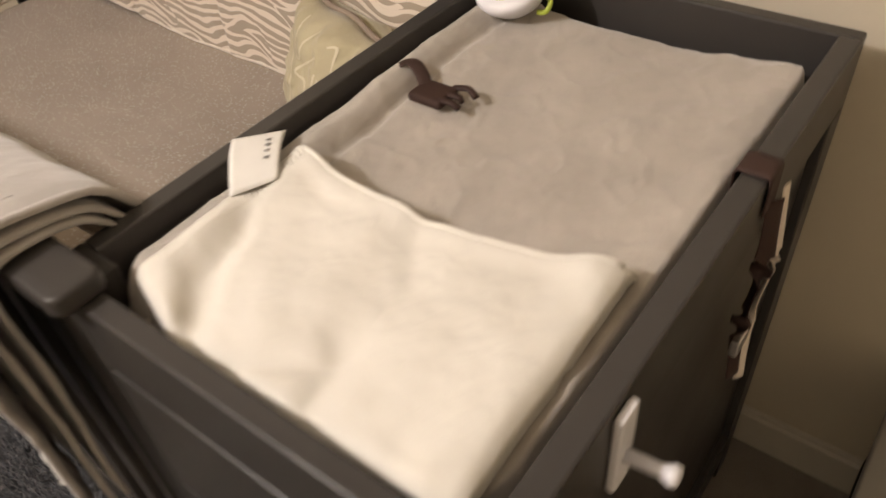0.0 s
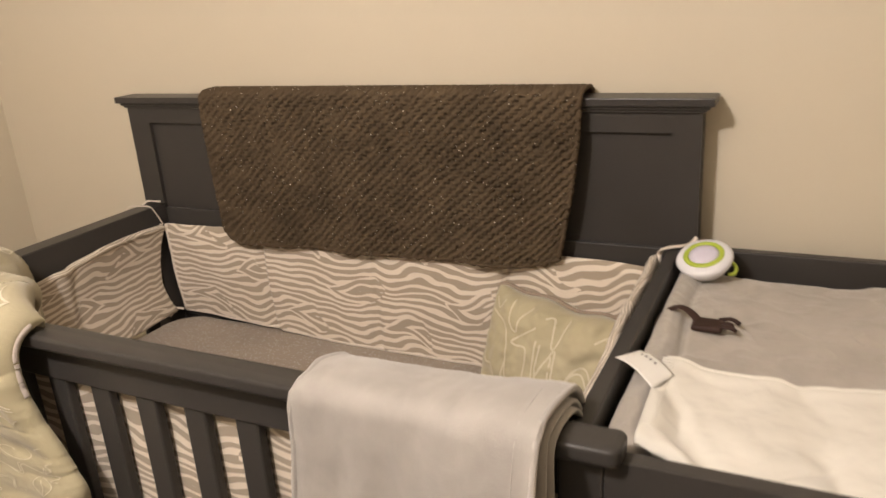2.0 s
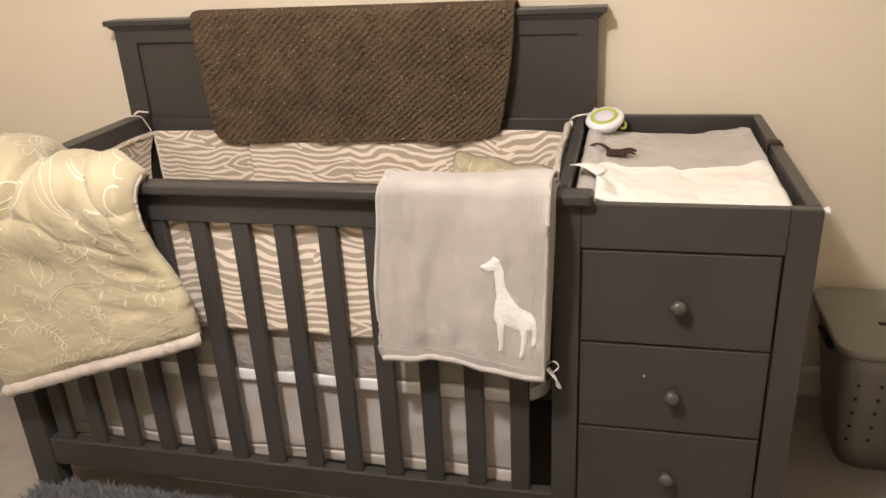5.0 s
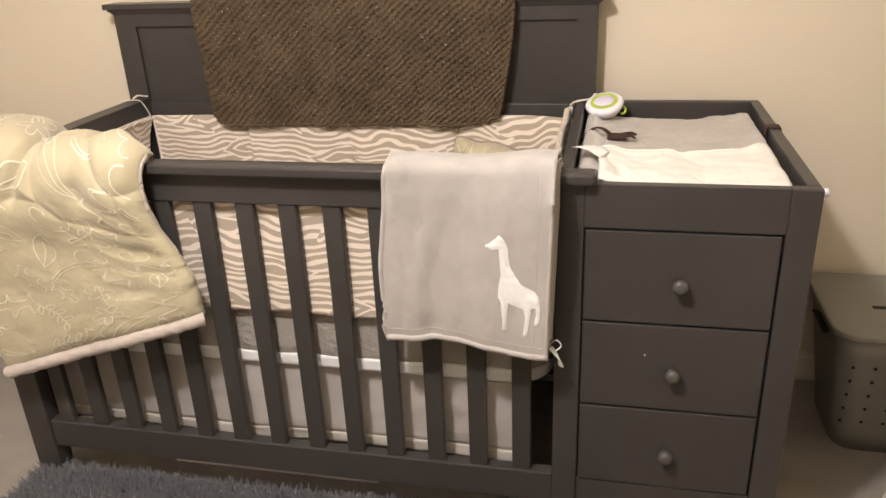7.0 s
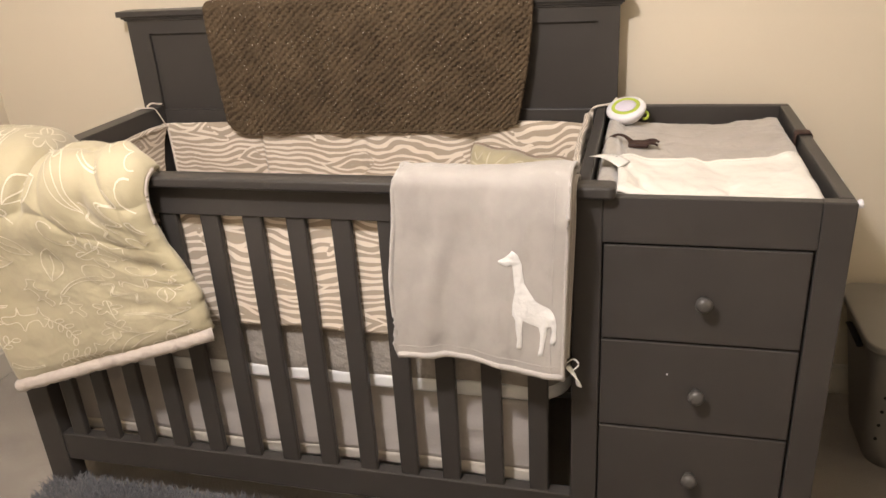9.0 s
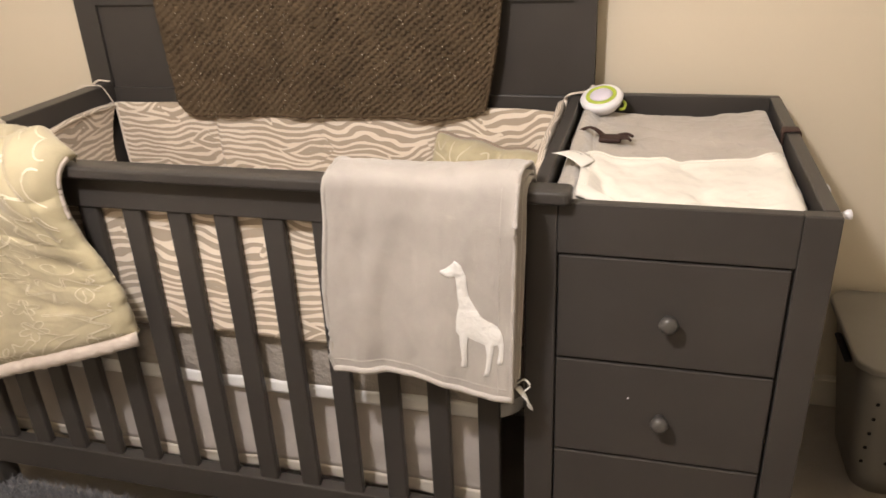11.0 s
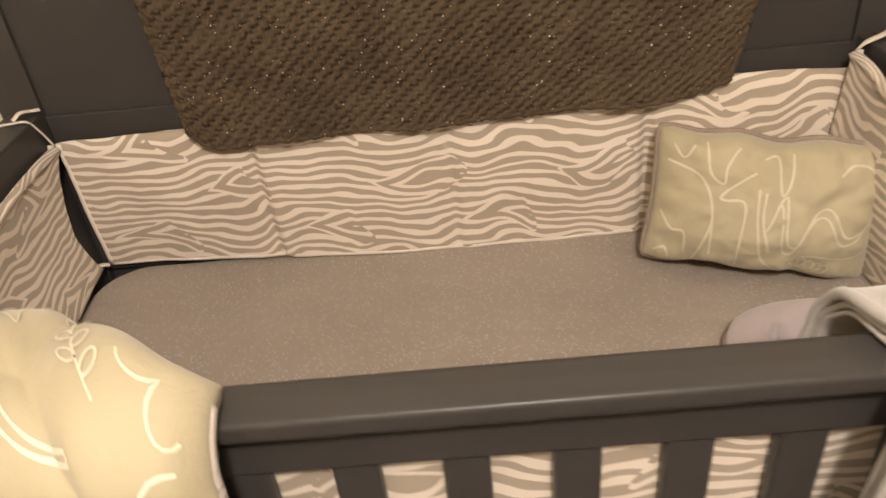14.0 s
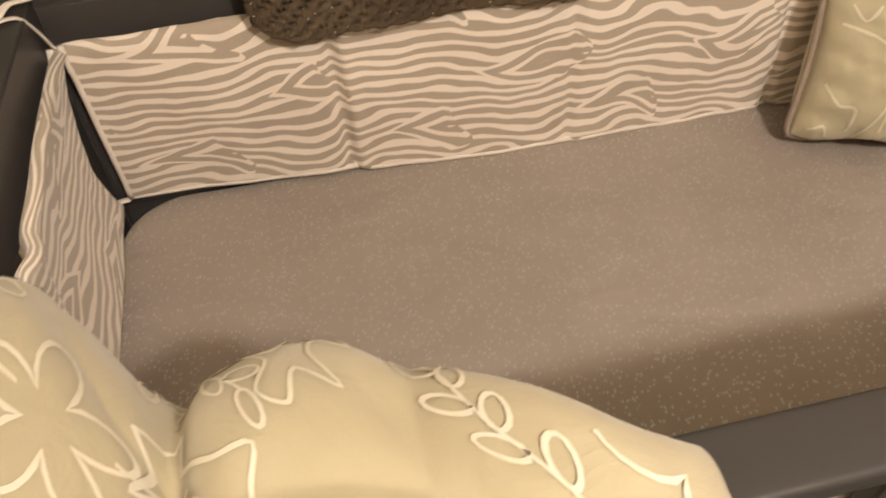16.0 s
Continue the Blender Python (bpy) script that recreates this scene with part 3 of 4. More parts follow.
# ---- bumper pads ----
def bumper(name, f, length, height, seams, thing_at, label):
    t = thing(name, thing_at, label, "crib bumper", "zebra bumper pads")

    def g(u, v):
        # the upper edge rolls over
        r = max(0.0, (v - 0.93) / 0.07)
        return tuple(surf(f, u, v, -0.007 * r * r))
    body = finish("pad", sheet_mesh("pad", g, int(length * 200), 42, length, height, 0.014, 0.045), ZEBRA, t, smooth=True)
    low = [surf(f, k / 60, 0.0, -0.003) for k in range(61)]
    part("bottom_piping", tube(low, 0.0048, 8), CREAM_TAPE, t, "cream cotton piping", True)
    for e in (0.0, 1.0):
        edge = [surf(f, e, k / 16, -0.002) for k in range(17)]
        part("end_piping", tube(edge, 0.0046, 8), CREAM_TAPE, t, smooth=True)
    return t


def crease(d, w):
    return math.exp(-(d / w) ** 2)


def back_bumper_f(u, v):
    x = 0.008 + u * 1.306
    top = 0.836 + 0.012 * u + -0.004 * max(0.0, u) ** 8 + 0.004 * math.sin(u * 17) + 0.0015 * math.sin(u * 41 + 1)
    far = 1 - min(1.0, max(0.0, (x - 0.10) / 0.45))
    low = 0.570 + 0.010 * far
    z = low + v * (top - low)
    x += 0.004 * math.sin(math.pi * v) * max(0.0, 1 - u) ** 6
    y = 0.714 + (0.028 * far - 0.012) * max(0.0, 1 - v) ** 1.5 + 0.006 * fbm(x * 4, z * 5, 1.0) - 0.007 * math.sin(math.pi * v) + 0.013 * crease(x - 0.318 - 0.01 * (1 - v), 0.008) - 0.004 * crease(x - 0.335 - 0.01 * (1 - v), 0.012) + 0.006 * crease(x - 0.655, 0.008) + 0.011 * crease(x - 0.985, 0.008) + 0.003 * fbm(x * 14, z * 9, 3.0)
    return (x, y, z)


def left_bumper_f(u, v):
    y = 0.708 - u * 0.65 - 0.030 * math.sin(math.pi * min(1.0, max(0.0, v)) ** 0.8) * max(0.0, 1 - u) ** 5
    top = 0.838 + 0.010 * math.sin(u * 7) - 0.010 * u
    z = 0.583 + v * (top - 0.583)
    x = -0.014 + 0.009 * v + 0.006 * math.sin(math.pi * u) + 0.008 * fbm(y * 5, z * 5, 4.0) - 0.006 * math.sin(math.pi * v) + 0.003 * (1 - v) + 0.008 * crease(y - 0.38, 0.014)
    return (x, y, z)


def right_bumper_f(u, v):
    y = 0.06 + u * 0.64
    z = 0.572 + v * (0.30 - 0.050 * (1 - max(0.0, u)) + 0.006 * math.sin(u * 15))
    x = 1.307 - 0.008 * math.sin(math.pi * v) + 0.006 * fbm(y * 5, z * 5, 7.0) + 0.003 * (1 - v)
    return (x, y, z)


def front_bumper_f(u, v):
    x = 1.30 - u * 1.28
    z = 0.547 + v * (0.305 + 0.005 * math.sin(u * 19)) + 0.002 * math.sin(u * 31)
    y = 0.046 + 0.003 * fbm(x * 5, z * 5, 9.0)
    return (x, max(y, 0.044), z)


bumper("crib_bumper", back_bumper_f, 1.306, 0.28, (), (0.66, 0.71, 0.57), "zebra-striped taupe and cream bumper pad along the headboard")
bumper("crib_bumper", left_bumper_f, 0.64, 0.26, (), (0.01, 0.38, 0.57), "zebra-striped bumper pad along the crib's end rail")
bumper("crib_bumper", right_bumper_f, 0.64, 0.30, (), (1.30, 0.38, 0.57), "zebra-striped bumper pad beside the changing cabinet")
bumper("crib_bumper", front_bumper_f, 1.28, 0.305, (), (0.66, 0.04, 0.57), "zebra-striped bumper pad behind the front slats")


def tie(points, label, tape=0.004):
    t = tagged(part("bumper_tie", tube(smooth_path(points, 6), tape, 8, 0.45), CREAM_TAPE, None, "", True), label, "fabric tie", "bumper ties")
    return t


tie([(0.004, 0.708, 0.838), (-0.004, 0.70, 0.868), (-0.014, 0.692, 0.889), (-0.035, 0.682, 0.8925), (-0.06, 0.672, 0.893), (-0.073, 0.667, 0.885)], "white cotton tape tied over the end rail corner")
tie([(-0.03, 0.684, 0.896), (-0.02, 0.695, 0.904), (-0.01, 0.712, 0.899), (-0.002, 0.72, 0.897)], "short loose end of white cotton tape", 0.0055)
tie([(1.306, 0.706, 0.872), (1.312, 0.70, 0.886), (1.325, 0.70, 0.892), (1.345, 0.712, 0.8925), (1.362, 0.725, 0.894), (1.372, 0.735, 0.905)], "cream cotton tape tied over the cabinet divider", 0.006)
tie([(0.006, 0.722, 0.584), (-0.002, 0.716, 0.588), (-0.010, 0.706, 0.590), (-0.008, 0.694, 0.584), (-0.012, 0.684, 0.574)], "white cotton tape at the lower bumper corner", 0.006)

# ---- crocheted throw over the headboard ----
def along(path, s):
    """A place on a polyline, s from 0 to 1 by length."""
    seg = [math.hypot(b[0] - a[0], b[1] - a[1]) for a, b in zip(path, path[1:])]
    d = s * sum(seg)
    for (a, b), l in zip(zip(path, path[1:]), seg):
        if d <= l or b is path[-1]:
            k = d / l
            return (a[0] + (b[0] - a[0]) * k, a[1] + (b[1] - a[1]) * k)
        d -= l


def along_n(path, s):
    """The place at s on a polyline and its outward normal, to the left of the way."""
    d = 0.02
    a, b = along(path, max(s - d, 0.0)), along(path, min(s + d, 1.0))
    l = math.hypot(b[0] - a[0], b[1] - a[1]) or 1.0
    return along(path, s), (-(b[1] - a[1]) / l, (b[0] - a[0]) / l)


def ease(x, a, b):
    t = min(1.0, max(0.0, (x - a) / (b - a)))
    return t * t * (3 - 2 * t)


THROW = [(p.x, p.y) for p in smooth_path([(0.698, 0.812, 0), (0.700, 0.95, 0), (0.706, 1.10, 0), (0.711, 1.155, 0), (0.716, 1.179, 0), (0.735, 1.186, 0), (0.775, 1.186, 0), (0.797, 1.181, 0), (0.804, 1.165, 0), (0.804, 1.02, 0)], 6)]
TL = sum(math.hypot(b[0] - a[0], b[1] - a[1]) for a, b in zip(THROW, THROW[1:]))
TW = 0.95


def throw_f(u, v):
    y, z = along(THROW, min(max(v, 0.0), 1.0))
    hang = max(0.0, (1.16 - z) / 0.35) if y < 0.73 else 0.0
    left = 0.205 + 0.030 * hang
    right = 1.153 - 0.045 * hang ** 1.6
    x = left + u * (right - left)
    if y < 0.73:
        # rounded lower corners and a slightly raised edge at one side
        z += 0.012 * u * hang + 0.05 * hang * (max(0.0, u - 0.9) / 0.1) ** 2 * 0.5 + 0.03 * hang * (max(0.0, 0.07 - u) / 0.07) ** 2
        y += -0.006 * hang * math.sin(u * 17) - 0.004 * hang * math.sin(u * 31 + 1)
    s, t = u * TW, v * TL
    # diagonal rows of shell stitches, a little uneven
    wob = noise.noise(Vector((s * 30, t * 30, 1.0)))
    wob2 = noise.noise(Vector((s * 30, t * 30, 6.0)))
    a = (s * 0.66 - t * 0.75) / 0.0162 + 0.34 * wob
    row = a - math.floor(a)
    b = (s * 0.75 + t * 0.66) / 0.0138 + 0.5 * (math.floor(a) % 2) + 0.42 * wob2
    sh = b - math.floor(b)
    h = 0.62 + 0.08 * math.sin(math.pi * row) ** 0.7 + 0.22 * abs(math.sin(math.pi * (sh + 0.35 * row))) ** 0.6
    hole = math.exp(-(min(row, 1 - row) / 0.22) ** 2 - ((sh - 0.5) / 0.17) ** 2)
    h = h - 1.5 * hole * (0.7 + 0.5 * wob)
    edge = min(1.0, min(u, 1 - u) / 0.012, v / 0.02)
    h = h * edge + 0.6 * (1 - edge)
    lift = 0.0118 * h + 0.0016 * noise.noise(Vector((s * 230, t * 260, 0)))
    if y < 0.72:
        y -= lift
    elif y < 0.79:
        z += lift * 0.6
    return (x, y, z)


throw = thing("crochet_throw", (0.68, 0.735, 1.18), "dark brown crocheted throw with glittering yarn over the headboard", "blanket")
body = finish("crochet_body", sheet_mesh("crochet_body", throw_f, 420, 270, TW, TL, 0.005), CROCHET, throw, "", True)
part("bottom_edging", tube([np.array(surf(throw_f, k / 160, 0.004, -0.003)) + np.array((0, 0.002, 0.0015 * math.sin(k * 1.3))) for k in range(161)], 0.0058, 8), CROCHET, throw, "plain crocheted edging", True)
for e in (0.002, 0.998):
    part("side_edging", tube([np.array(surf(throw_f, e, k / 120 * 0.98 + 0.01, -0.003)) for k in range(121)], 0.0050, 8), CROCHET, throw, "", True)


# ---- fleece blanket over the front rail ----
fleece = thing("fleece_blanket", (1.15, 0.0, 0.91), "folded light grey fleece blanket hung over the front rail", "blanket")


def fleece_path(gap):
    g = gap
    return [(p.x, p.y) for p in smooth_path([(-0.027 - g, 0.538, 0), (-0.029 - g, 0.62, 0), (-0.031 - g, 0.80, 0), (-0.033 - g, 0.885, 0), (-0.024 - g, 0.911 + g, 0), (0.016, 0.914 + 0.7 * g, 0), (0.052 + g, 0.906 + 0.5 * g, 0), (0.077 + g, 0.883 + 0.3 * g, 0), (0.092 + g, 0.858, 0), (0.096 + g, 0.80, 0)], 6)]


FLEECE_W, FLEECE_L = 0.345, 0.62


def fleece_fn(gap, grow, rise, flare=0.0):
    path = fleece_path(gap)

    def f(u, v):
        q = rise + (1 - rise) * min(max(v, 0.0), 1.0)
        (y, z), (ny, nz) = along_n(path, q)
        hang = ease(0.62 - q, 0.0, 0.6)
        over = ease(q, 0.70, 0.95)
        left = 0.985 - 0.010 * hang + 0.006 * math.sin(z * 16) + 0.013 * math.exp(-((q - 0.64) / 0.05) ** 2) - 0.008 * math.exp(-((z - 0.568) / 0.022) ** 2)
        right = 1.323 + grow - 0.009 * hang
        x = left + u * (right - left)
        lift = hang * (0.006 * math.sin(u * 7 + 0.6 + z) + 0.0015 * math.sin(u * 19 + 3 * z)) + 0.004 * fbm(u * 4, q * 4, 2.0) + 0.0011 * fbm(u * 14, q * 12, 3.0)
        lift += 0.004 + over * (0.006 * math.sin(u * 8 - 1.2) + 0.003) * (0.5 if grow == 0 else 0.3)
        # one broad upright fold, and the free side standing off the rail
        lift += hang * (0.010 * math.exp(-((u - 0.60) / 0.13) ** 2) - 0.009 * math.exp(-((u - 0.40 + 0.1 * hang) / 0.07) ** 2) + 0.007 * math.exp(-((u - 0.18) / 0.12) ** 2)) * min(1.0, gap / 0.012)
        lift += flare * ease(u, 0.50, 1.0) * (0.62 + 0.38 * ease(q, 0.2, 0.45) - 0.72 * ease(q, 0.50, 0.66))
        # loose on the rail, with dents where it is bunched
        lift += 0.009 * math.exp(-((q - 0.68) / 0.09) ** 2) * (0.65 + 0.35 * math.sin(u * 9 + 1)) * min(1.0, gap / 0.012)
        dents = math.exp(-((u - 0.20 - 0.15 * (z - 0.8)) / 0.05) ** 2 - ((z - 0.815) / 0.055) ** 2) + 0.8 * math.exp(-((u - 0.44 + 0.6 * (z - 0.8)) / 0.05) ** 2 - ((z - 0.80) / 0.07) ** 2) + 0.5 * math.exp(-((u - 0.30) / 0.09) ** 2 - ((z - 0.66) / 0.03) ** 2)
        lift -= 0.007 * hang ** 0.5 * dents * min(1.0, gap / 0.012)
        lift = max(lift, -0.001)
        y += ny * lift
        z += nz * lift + hang * (0.010 * (1 - u) * (1 - v) + 0.005 * math.sin(u * 6))
        return (x, y, z)
    return f


fl_out = fleece_fn(0.020, 0.0, 0.0, 0.030)
outer = finish("outer_layer", sheet_mesh("outer_layer", fl_out, 90, 130, FLEECE_W, FLEECE_L, 0.0065), FLEECE, fleece, smooth=True)
finish("middle_layer", sheet_mesh("middle_layer", fleece_fn(0.0085, 0.004, 0.03, 0.011), 40, 70, FLEECE_W, FLEECE_L, 0.005), FLEECE, fleece, smooth=True)
finish("inner_layer", sheet_mesh("inner_layer", fleece_fn(0.0015, 0.008, 0.05), 30, 60, FLEECE_W, FLEECE_L, 0.004), FLEECE, fleece, smooth=True)
part("bottom_hem", tube([surf(fl_out, k / 40, 0.012, -0.003) for k in range(41)], 0.0075, 10), FLEECE_EDGE, outer, "thick rolled hem", True)
part("hem_stitching", tube([surf(fl_out, 0.03 + 0.94 * k / 40, 0.045, 0.0002) for k in range(41)], 0.0008, 6), FLEECE_EDGE, outer, "", True)
part("side_hem", tube([surf(fl_out, 0.995, k / 40, -0.003) for k in range(41)], 0.0045, 8), FLEECE_EDGE, outer, "", True)
part("side_stitching", tube([surf(fl_out, 0.925, 0.02 + 0.7 * k / 40, 0.0) for k in range(41)], 0.0007, 6), FLEECE_EDGE, outer, "", True)
part("left_fold", tube([surf(fl_out, 0.004, k / 40, -0.004) for k in range(41)], 0.006, 8), FLEECE, outer, "", True)


def patch(f, outline, lu, lv, lift, thick):
    """A flat patch of cloth sewn onto f; outline in metres on the cloth."""
    bm = bmesh.new()
    vs = [bm.verts.new((x, y, 0)) for x, y in outline]
    bm.faces.new(vs)
    bm.normal_update()
    bmesh.ops.triangulate(bm, faces=bm.faces[:])
    bmesh.ops.subdivide_edges(bm, edges=bm.edges[:], cuts=2, use_grid_fill=True)
    bmesh.ops.triangulate(bm, faces=bm.faces[:])
    rim = {v for e in bm.edges if e.is_boundary for v in e.verts}
    for v in bm.verts:
        l = lift * (0.35 if v in rim else 1.0 + 0.5 * noise.noise(Vector((v.co.x * 90, v.co.y * 90, 0))))
        v.co = Vector(surf(f, v.co.x / lu, v.co.y / lv, l))
    return bm


# a tall white sewn-on shape with neck, body, four legs and tail strip
SHAPE = [(0, 298), (3, 290), (30, 282), (48, 292), (52, 267), (55, 232), (60, 202), (53, 162), (52, 122), (62, 107), (64, 72), (68, 32), (64, 4), (82, 4), (84, 32), (84, 72), (88, 107), (110, 97), (140, 90), (146, 62), (143, 22), (137, -8), (153, -10), (158, 22), (164, 62), (168, 90), (180, 100), (184, 82), (178, 42), (190, 34), (197, 52), (198, 102), (194, 127), (188, 142), (175, 157), (150, 167), (130, 177), (110, 202), (90, 232), (84, 262), (80, 297), (72, 312), (68, 320), (64, 327), (55, 334), (45, 338), (40, 329), (30, 320), (15, 307)]
part("applique", patch(fl_out, [(0.213 + x * 0.00059, 0.0545 + y * 0.000592) for x, y in SHAPE], FLEECE_W, FLEECE_L, 0.0035, 0.002), APPLIQUE, outer, "tall white crinkled satin patch", True)
part("wash_tag", tube(smooth_path([(1.318, -0.045, 0.550), (1.328, -0.050, 0.541), (1.337, -0.050, 0.526), (1.341, -0.046, 0.507)], 5), 0.0075, 8, 0.25), TAG, fleece, "small white cloth tag", True)
part("tag_loop", tube(smooth_path([(1.314, -0.044, 0.555), (1.330, -0.046, 0.568), (1.340, -0.047, 0.556), (1.326, -0.048, 0.541)], 5), 0.003, 8, 0.4), TAG, fleece, "", True)


# ---- padded quilt over the front rail ----
quilt = thing("quilt", (0.2, 0.0, 0.91), "puffy sage green quilt with cream botanical line print", "quilt")
QW, QL = 0.58, 0.92
_r = random.Random(21)
PUFFS = [(0.03 + 0.25 * i + (0.12 if j % 2 else 0.0) + _r.uniform(-0.04, 0.04), 0.02 + 0.21 * j + _r.uniform(-0.04, 0.04)) for i in range(3) for j in range(6)]


def quilt_f(u, v):
    # v: front hem, up the front, over the rail, down inside
    u0 = min(max(u, -0.02), 1.02)
    w = min(max(v, 0.0), 1.0)
    q = w * (1 - 0.26 * ease(u0, 0.35, 1.0))
    (y, z), (ny, nz) = along_n(QPATH, q)
    hang = ease(0.62 - q, 0.0, 0.62)
    inside = ease(q, 0.72, 1.0)
    x = (-0.075 + 0.045 * hang) + u0 * (0.550 + 0.024 * ease(0.56 - q, 0.0, 0.28) - 0.014 * ease(q, 0.50, 0.66))
    z += (0.195 * u0 - 0.01) * hang ** 1.2 + 0.018 * (1 - u0) * ease(q, 0.35, 0.6) * (1 - inside)
    # puffs between tufts, wrinkles towards the edges
    s, t = u0 * QW, w * QL
    d1 = d2 = 9.0
    for cs, ct in PUFFS:
        d = math.hypot(s - cs, t - ct)
        if d < d1:
            d1, d2 = d, d1
        elif d < d2:
            d2 = d
    seam_d = d2 - d1
    swell = 1 - math.exp(-seam_d / 0.06)
    upper = ease(q, 0.42, 0.62)
    tuft = 0.0
    for cs, ct in PUFFS:
        tuft = max(tuft, math.exp(-(math.hypot(s - cs, t - ct) / 0.05) ** 2))
    puff = (0.002 + 0.012 * upper) * swell + 0.021 - 0.007 * tuft * (1 - upper) + (0.0035 + 0.0065 * upper) * fbm(s * 5, t * 5, 11.0) + 0.0022 * (1 - upper) * (1.15 - 0.85 * u0) * (1 - abs(fbm(s * 7 + t * 3, t * 6 - s * 2, 14.0))) ** 4 + (0.0007 + 0.0009 * upper) * fbm(s * 22, t * 16, 12.0)
    e = min(1.0, max(0.0, min(u0, 1 - u0) * QW / 0.035))
    ev = min(1.0, min(w, 1 - w) * QL / 0.05)
    rim = math.sqrt(max(0.0, 1 - (1 - e) ** 2)) * (0.1 + 0.9 * math.sqrt(max(0.0, 1 - (1 - ev) ** 2)))
    # two full lobes on the rail with a deep cleft between them and a tufted dent
    lobe = 1 - ease(u0, 0.24, 0.46)
    on_rail = ease(q, 0.36, 0.62) * (1 - ease(q, 0.80, 1.0))
    puff += on_rail * (0.020 * math.exp(-((u0 - 0.15) / 0.18) ** 2) + 0.006 * math.exp(-((u0 - 0.62) / 0.12) ** 2) + 0.018 * math.exp(-((u0 - 0.88) / 0.10) ** 2))
    cleft = u0 - 0.46 + 0.10 * ease(0.72 - q, 0.0, 0.25)
    puff -= on_rail * ease(q, 0.50, 0.66) * (0.026 * math.exp(-(cleft / 0.022) ** 2) + 0.014 * math.exp(-(cleft / 0.07) ** 2) + 0.018 * math.exp(-((u0 - 0.735) / 0.045) ** 2 - ((q - 0.60) / 0.045) ** 2))
    puff = puff * rim + 0.004 + 0.010 * hang * rim
    y += (0.125 * lobe + 0.018 * math.exp(-((u0 - 0.62) / 0.15) ** 2) + 0.024 * math.exp(-((u0 - 0.86) / 0.10) ** 2)) * ease(q, 0.58, 0.90)
    z -= 0.09 * lobe * ease(q, 0.86, 1.0)
    x += 0.005 * fbm(t * 9, s * 3, 15.0)
    return (x, y + ny * puff, z + nz * puff)


QPATH = [(p.x, p.y) for p in smooth_path([(-0.034, 0.385, 0), (-0.036, 0.50, 0), (-0.040, 0.70, 0), (-0.046, 0.82, 0), (-0.045, 0.885, 0), (-0.024, 0.913, 0), (0.018, 0.921, 0), (0.062, 0.914, 0), (0.098, 0.888, 0), (0.118, 0.85, 0), (0.124, 0.79, 0)], 6)]
cover = finish("cover", sheet_mesh("cover", quilt_f, 170, 260, QW, QL, 0.016), QUILT, quilt, smooth=True)
rng = random.Random(5)
printed(quilt_f, sprig_lines(rng, QW, QL, 130, 0.130), 0.0038, QW, QL, 0.0016, cover, QUILT_LINE)
part("hem_roll", tube([np.array(surf(quilt_f, k / 50, 0.004, -0.004)) + np.array((0, -0.004 + 0.0022 * math.sin(k * 2.1), -0.011 + 0.003 * fbm(k * 0.35, 0.0, 9.0))) for k in range(101 // 2 + 1)], 0.0175, 12), QUILT_BACK, quilt, "pale pink rolled hem", True)
part("side_binding", tube([surf(quilt_f, 0.999, 0.76 + 0.20 * k / 40, -0.005) for k in range(41)], 0.0062, 10), QUILT_BACK, quilt, "pale pink rolled side binding", True)

# ---- changing pad and what lies on it ----
pad = thing("changing_pad", (1.565, 0.37, 0.80), "contoured changing pad in a wrinkled grey terry cover", "changing pad")
PX0, PX1, PY0, PY1 = 1.349, 1.7700, 0.03, 0.708


def pad_f(u, v):
    s, t = 2 * u - 1, v
    # the pad narrows a little in plan at its rounded corners
    ex = 1 - 0.17 * (max(0.0, abs(2 * v - 1) - 0.80) / 0.20) ** 2.6
    x = (PX0 + PX1) / 2 + s * (PX1 - PX0) / 2 * ex
    y = PY0 + v * (PY1 - PY0)
    side = abs(s)
    z = 0.853 + 0.018 * min(1.0, side / 0.9) ** 2.6
    drop = max(0.0, side - (0.96 if s > 0 else 0.93)) / (0.04 if s > 0 else 0.07)
    z -= 0.045 * drop ** 2.2
    end = max(0.0, abs(2 * v - 1) - 0.86) / 0.14
    z -= 0.030 * end ** 2.4 + 0.012 * end * min(1.0, side) ** 2
    z += 0.0035 * fbm(x * 11, y * 8, 21.0) + 0.0024 * (1 - abs(fbm(x * 11 + y * 6, y * 9 - x * 4, 22.0))) ** 5 - 0.002
    z += 0.0030 * math.exp(-((x - 1.70 + 0.35 * (y - 0.6)) / 0.02) ** 2) * ease(y, 0.3, 0.55) - 0.0007 * (1 - abs(fbm(x * 26, y * 22, 24.0))) ** 6
    # a gathered roll along the side by the divider
    fold = s + 0.77 - 0.10 * max(0.0, 1 - v) ** 2 + 0.015 * math.sin(v * 11)
    z += 0.010 * math.exp(-((fold + 0.11) / 0.07) ** 2) - 0.010 * math.exp(-(fold / 0.030) ** 2) * (0.75 + 0.25 * math.sin(v * 13))
    return (x, y, z)


finish("cover", sheet_mesh("cover", pad_f, 150, 200, 0.38, 0.67, 0.02), PADCOVER, pad, smooth=True)

ring_uv = [(k / 40, 0.0) for k in range(40)] + [(1.0, k / 60) for k in range(60)] + [(1 - k / 40, 1.0) for k in range(40)] + [(0.0, 1 - k / 60) for k in range(60)]
part("edge_seam", tube([np.array(pad_f(u, v)) + np.array((0, 0, -0.003)) for u, v in ring_uv], 0.0032, 6, 1.0, True), PADCOVER, pad, "", True)

towel = thing("liner_pad", (1.58, 0.15, 0.86), "folded white cotton changing liner with a stitched edge", "changing liner")


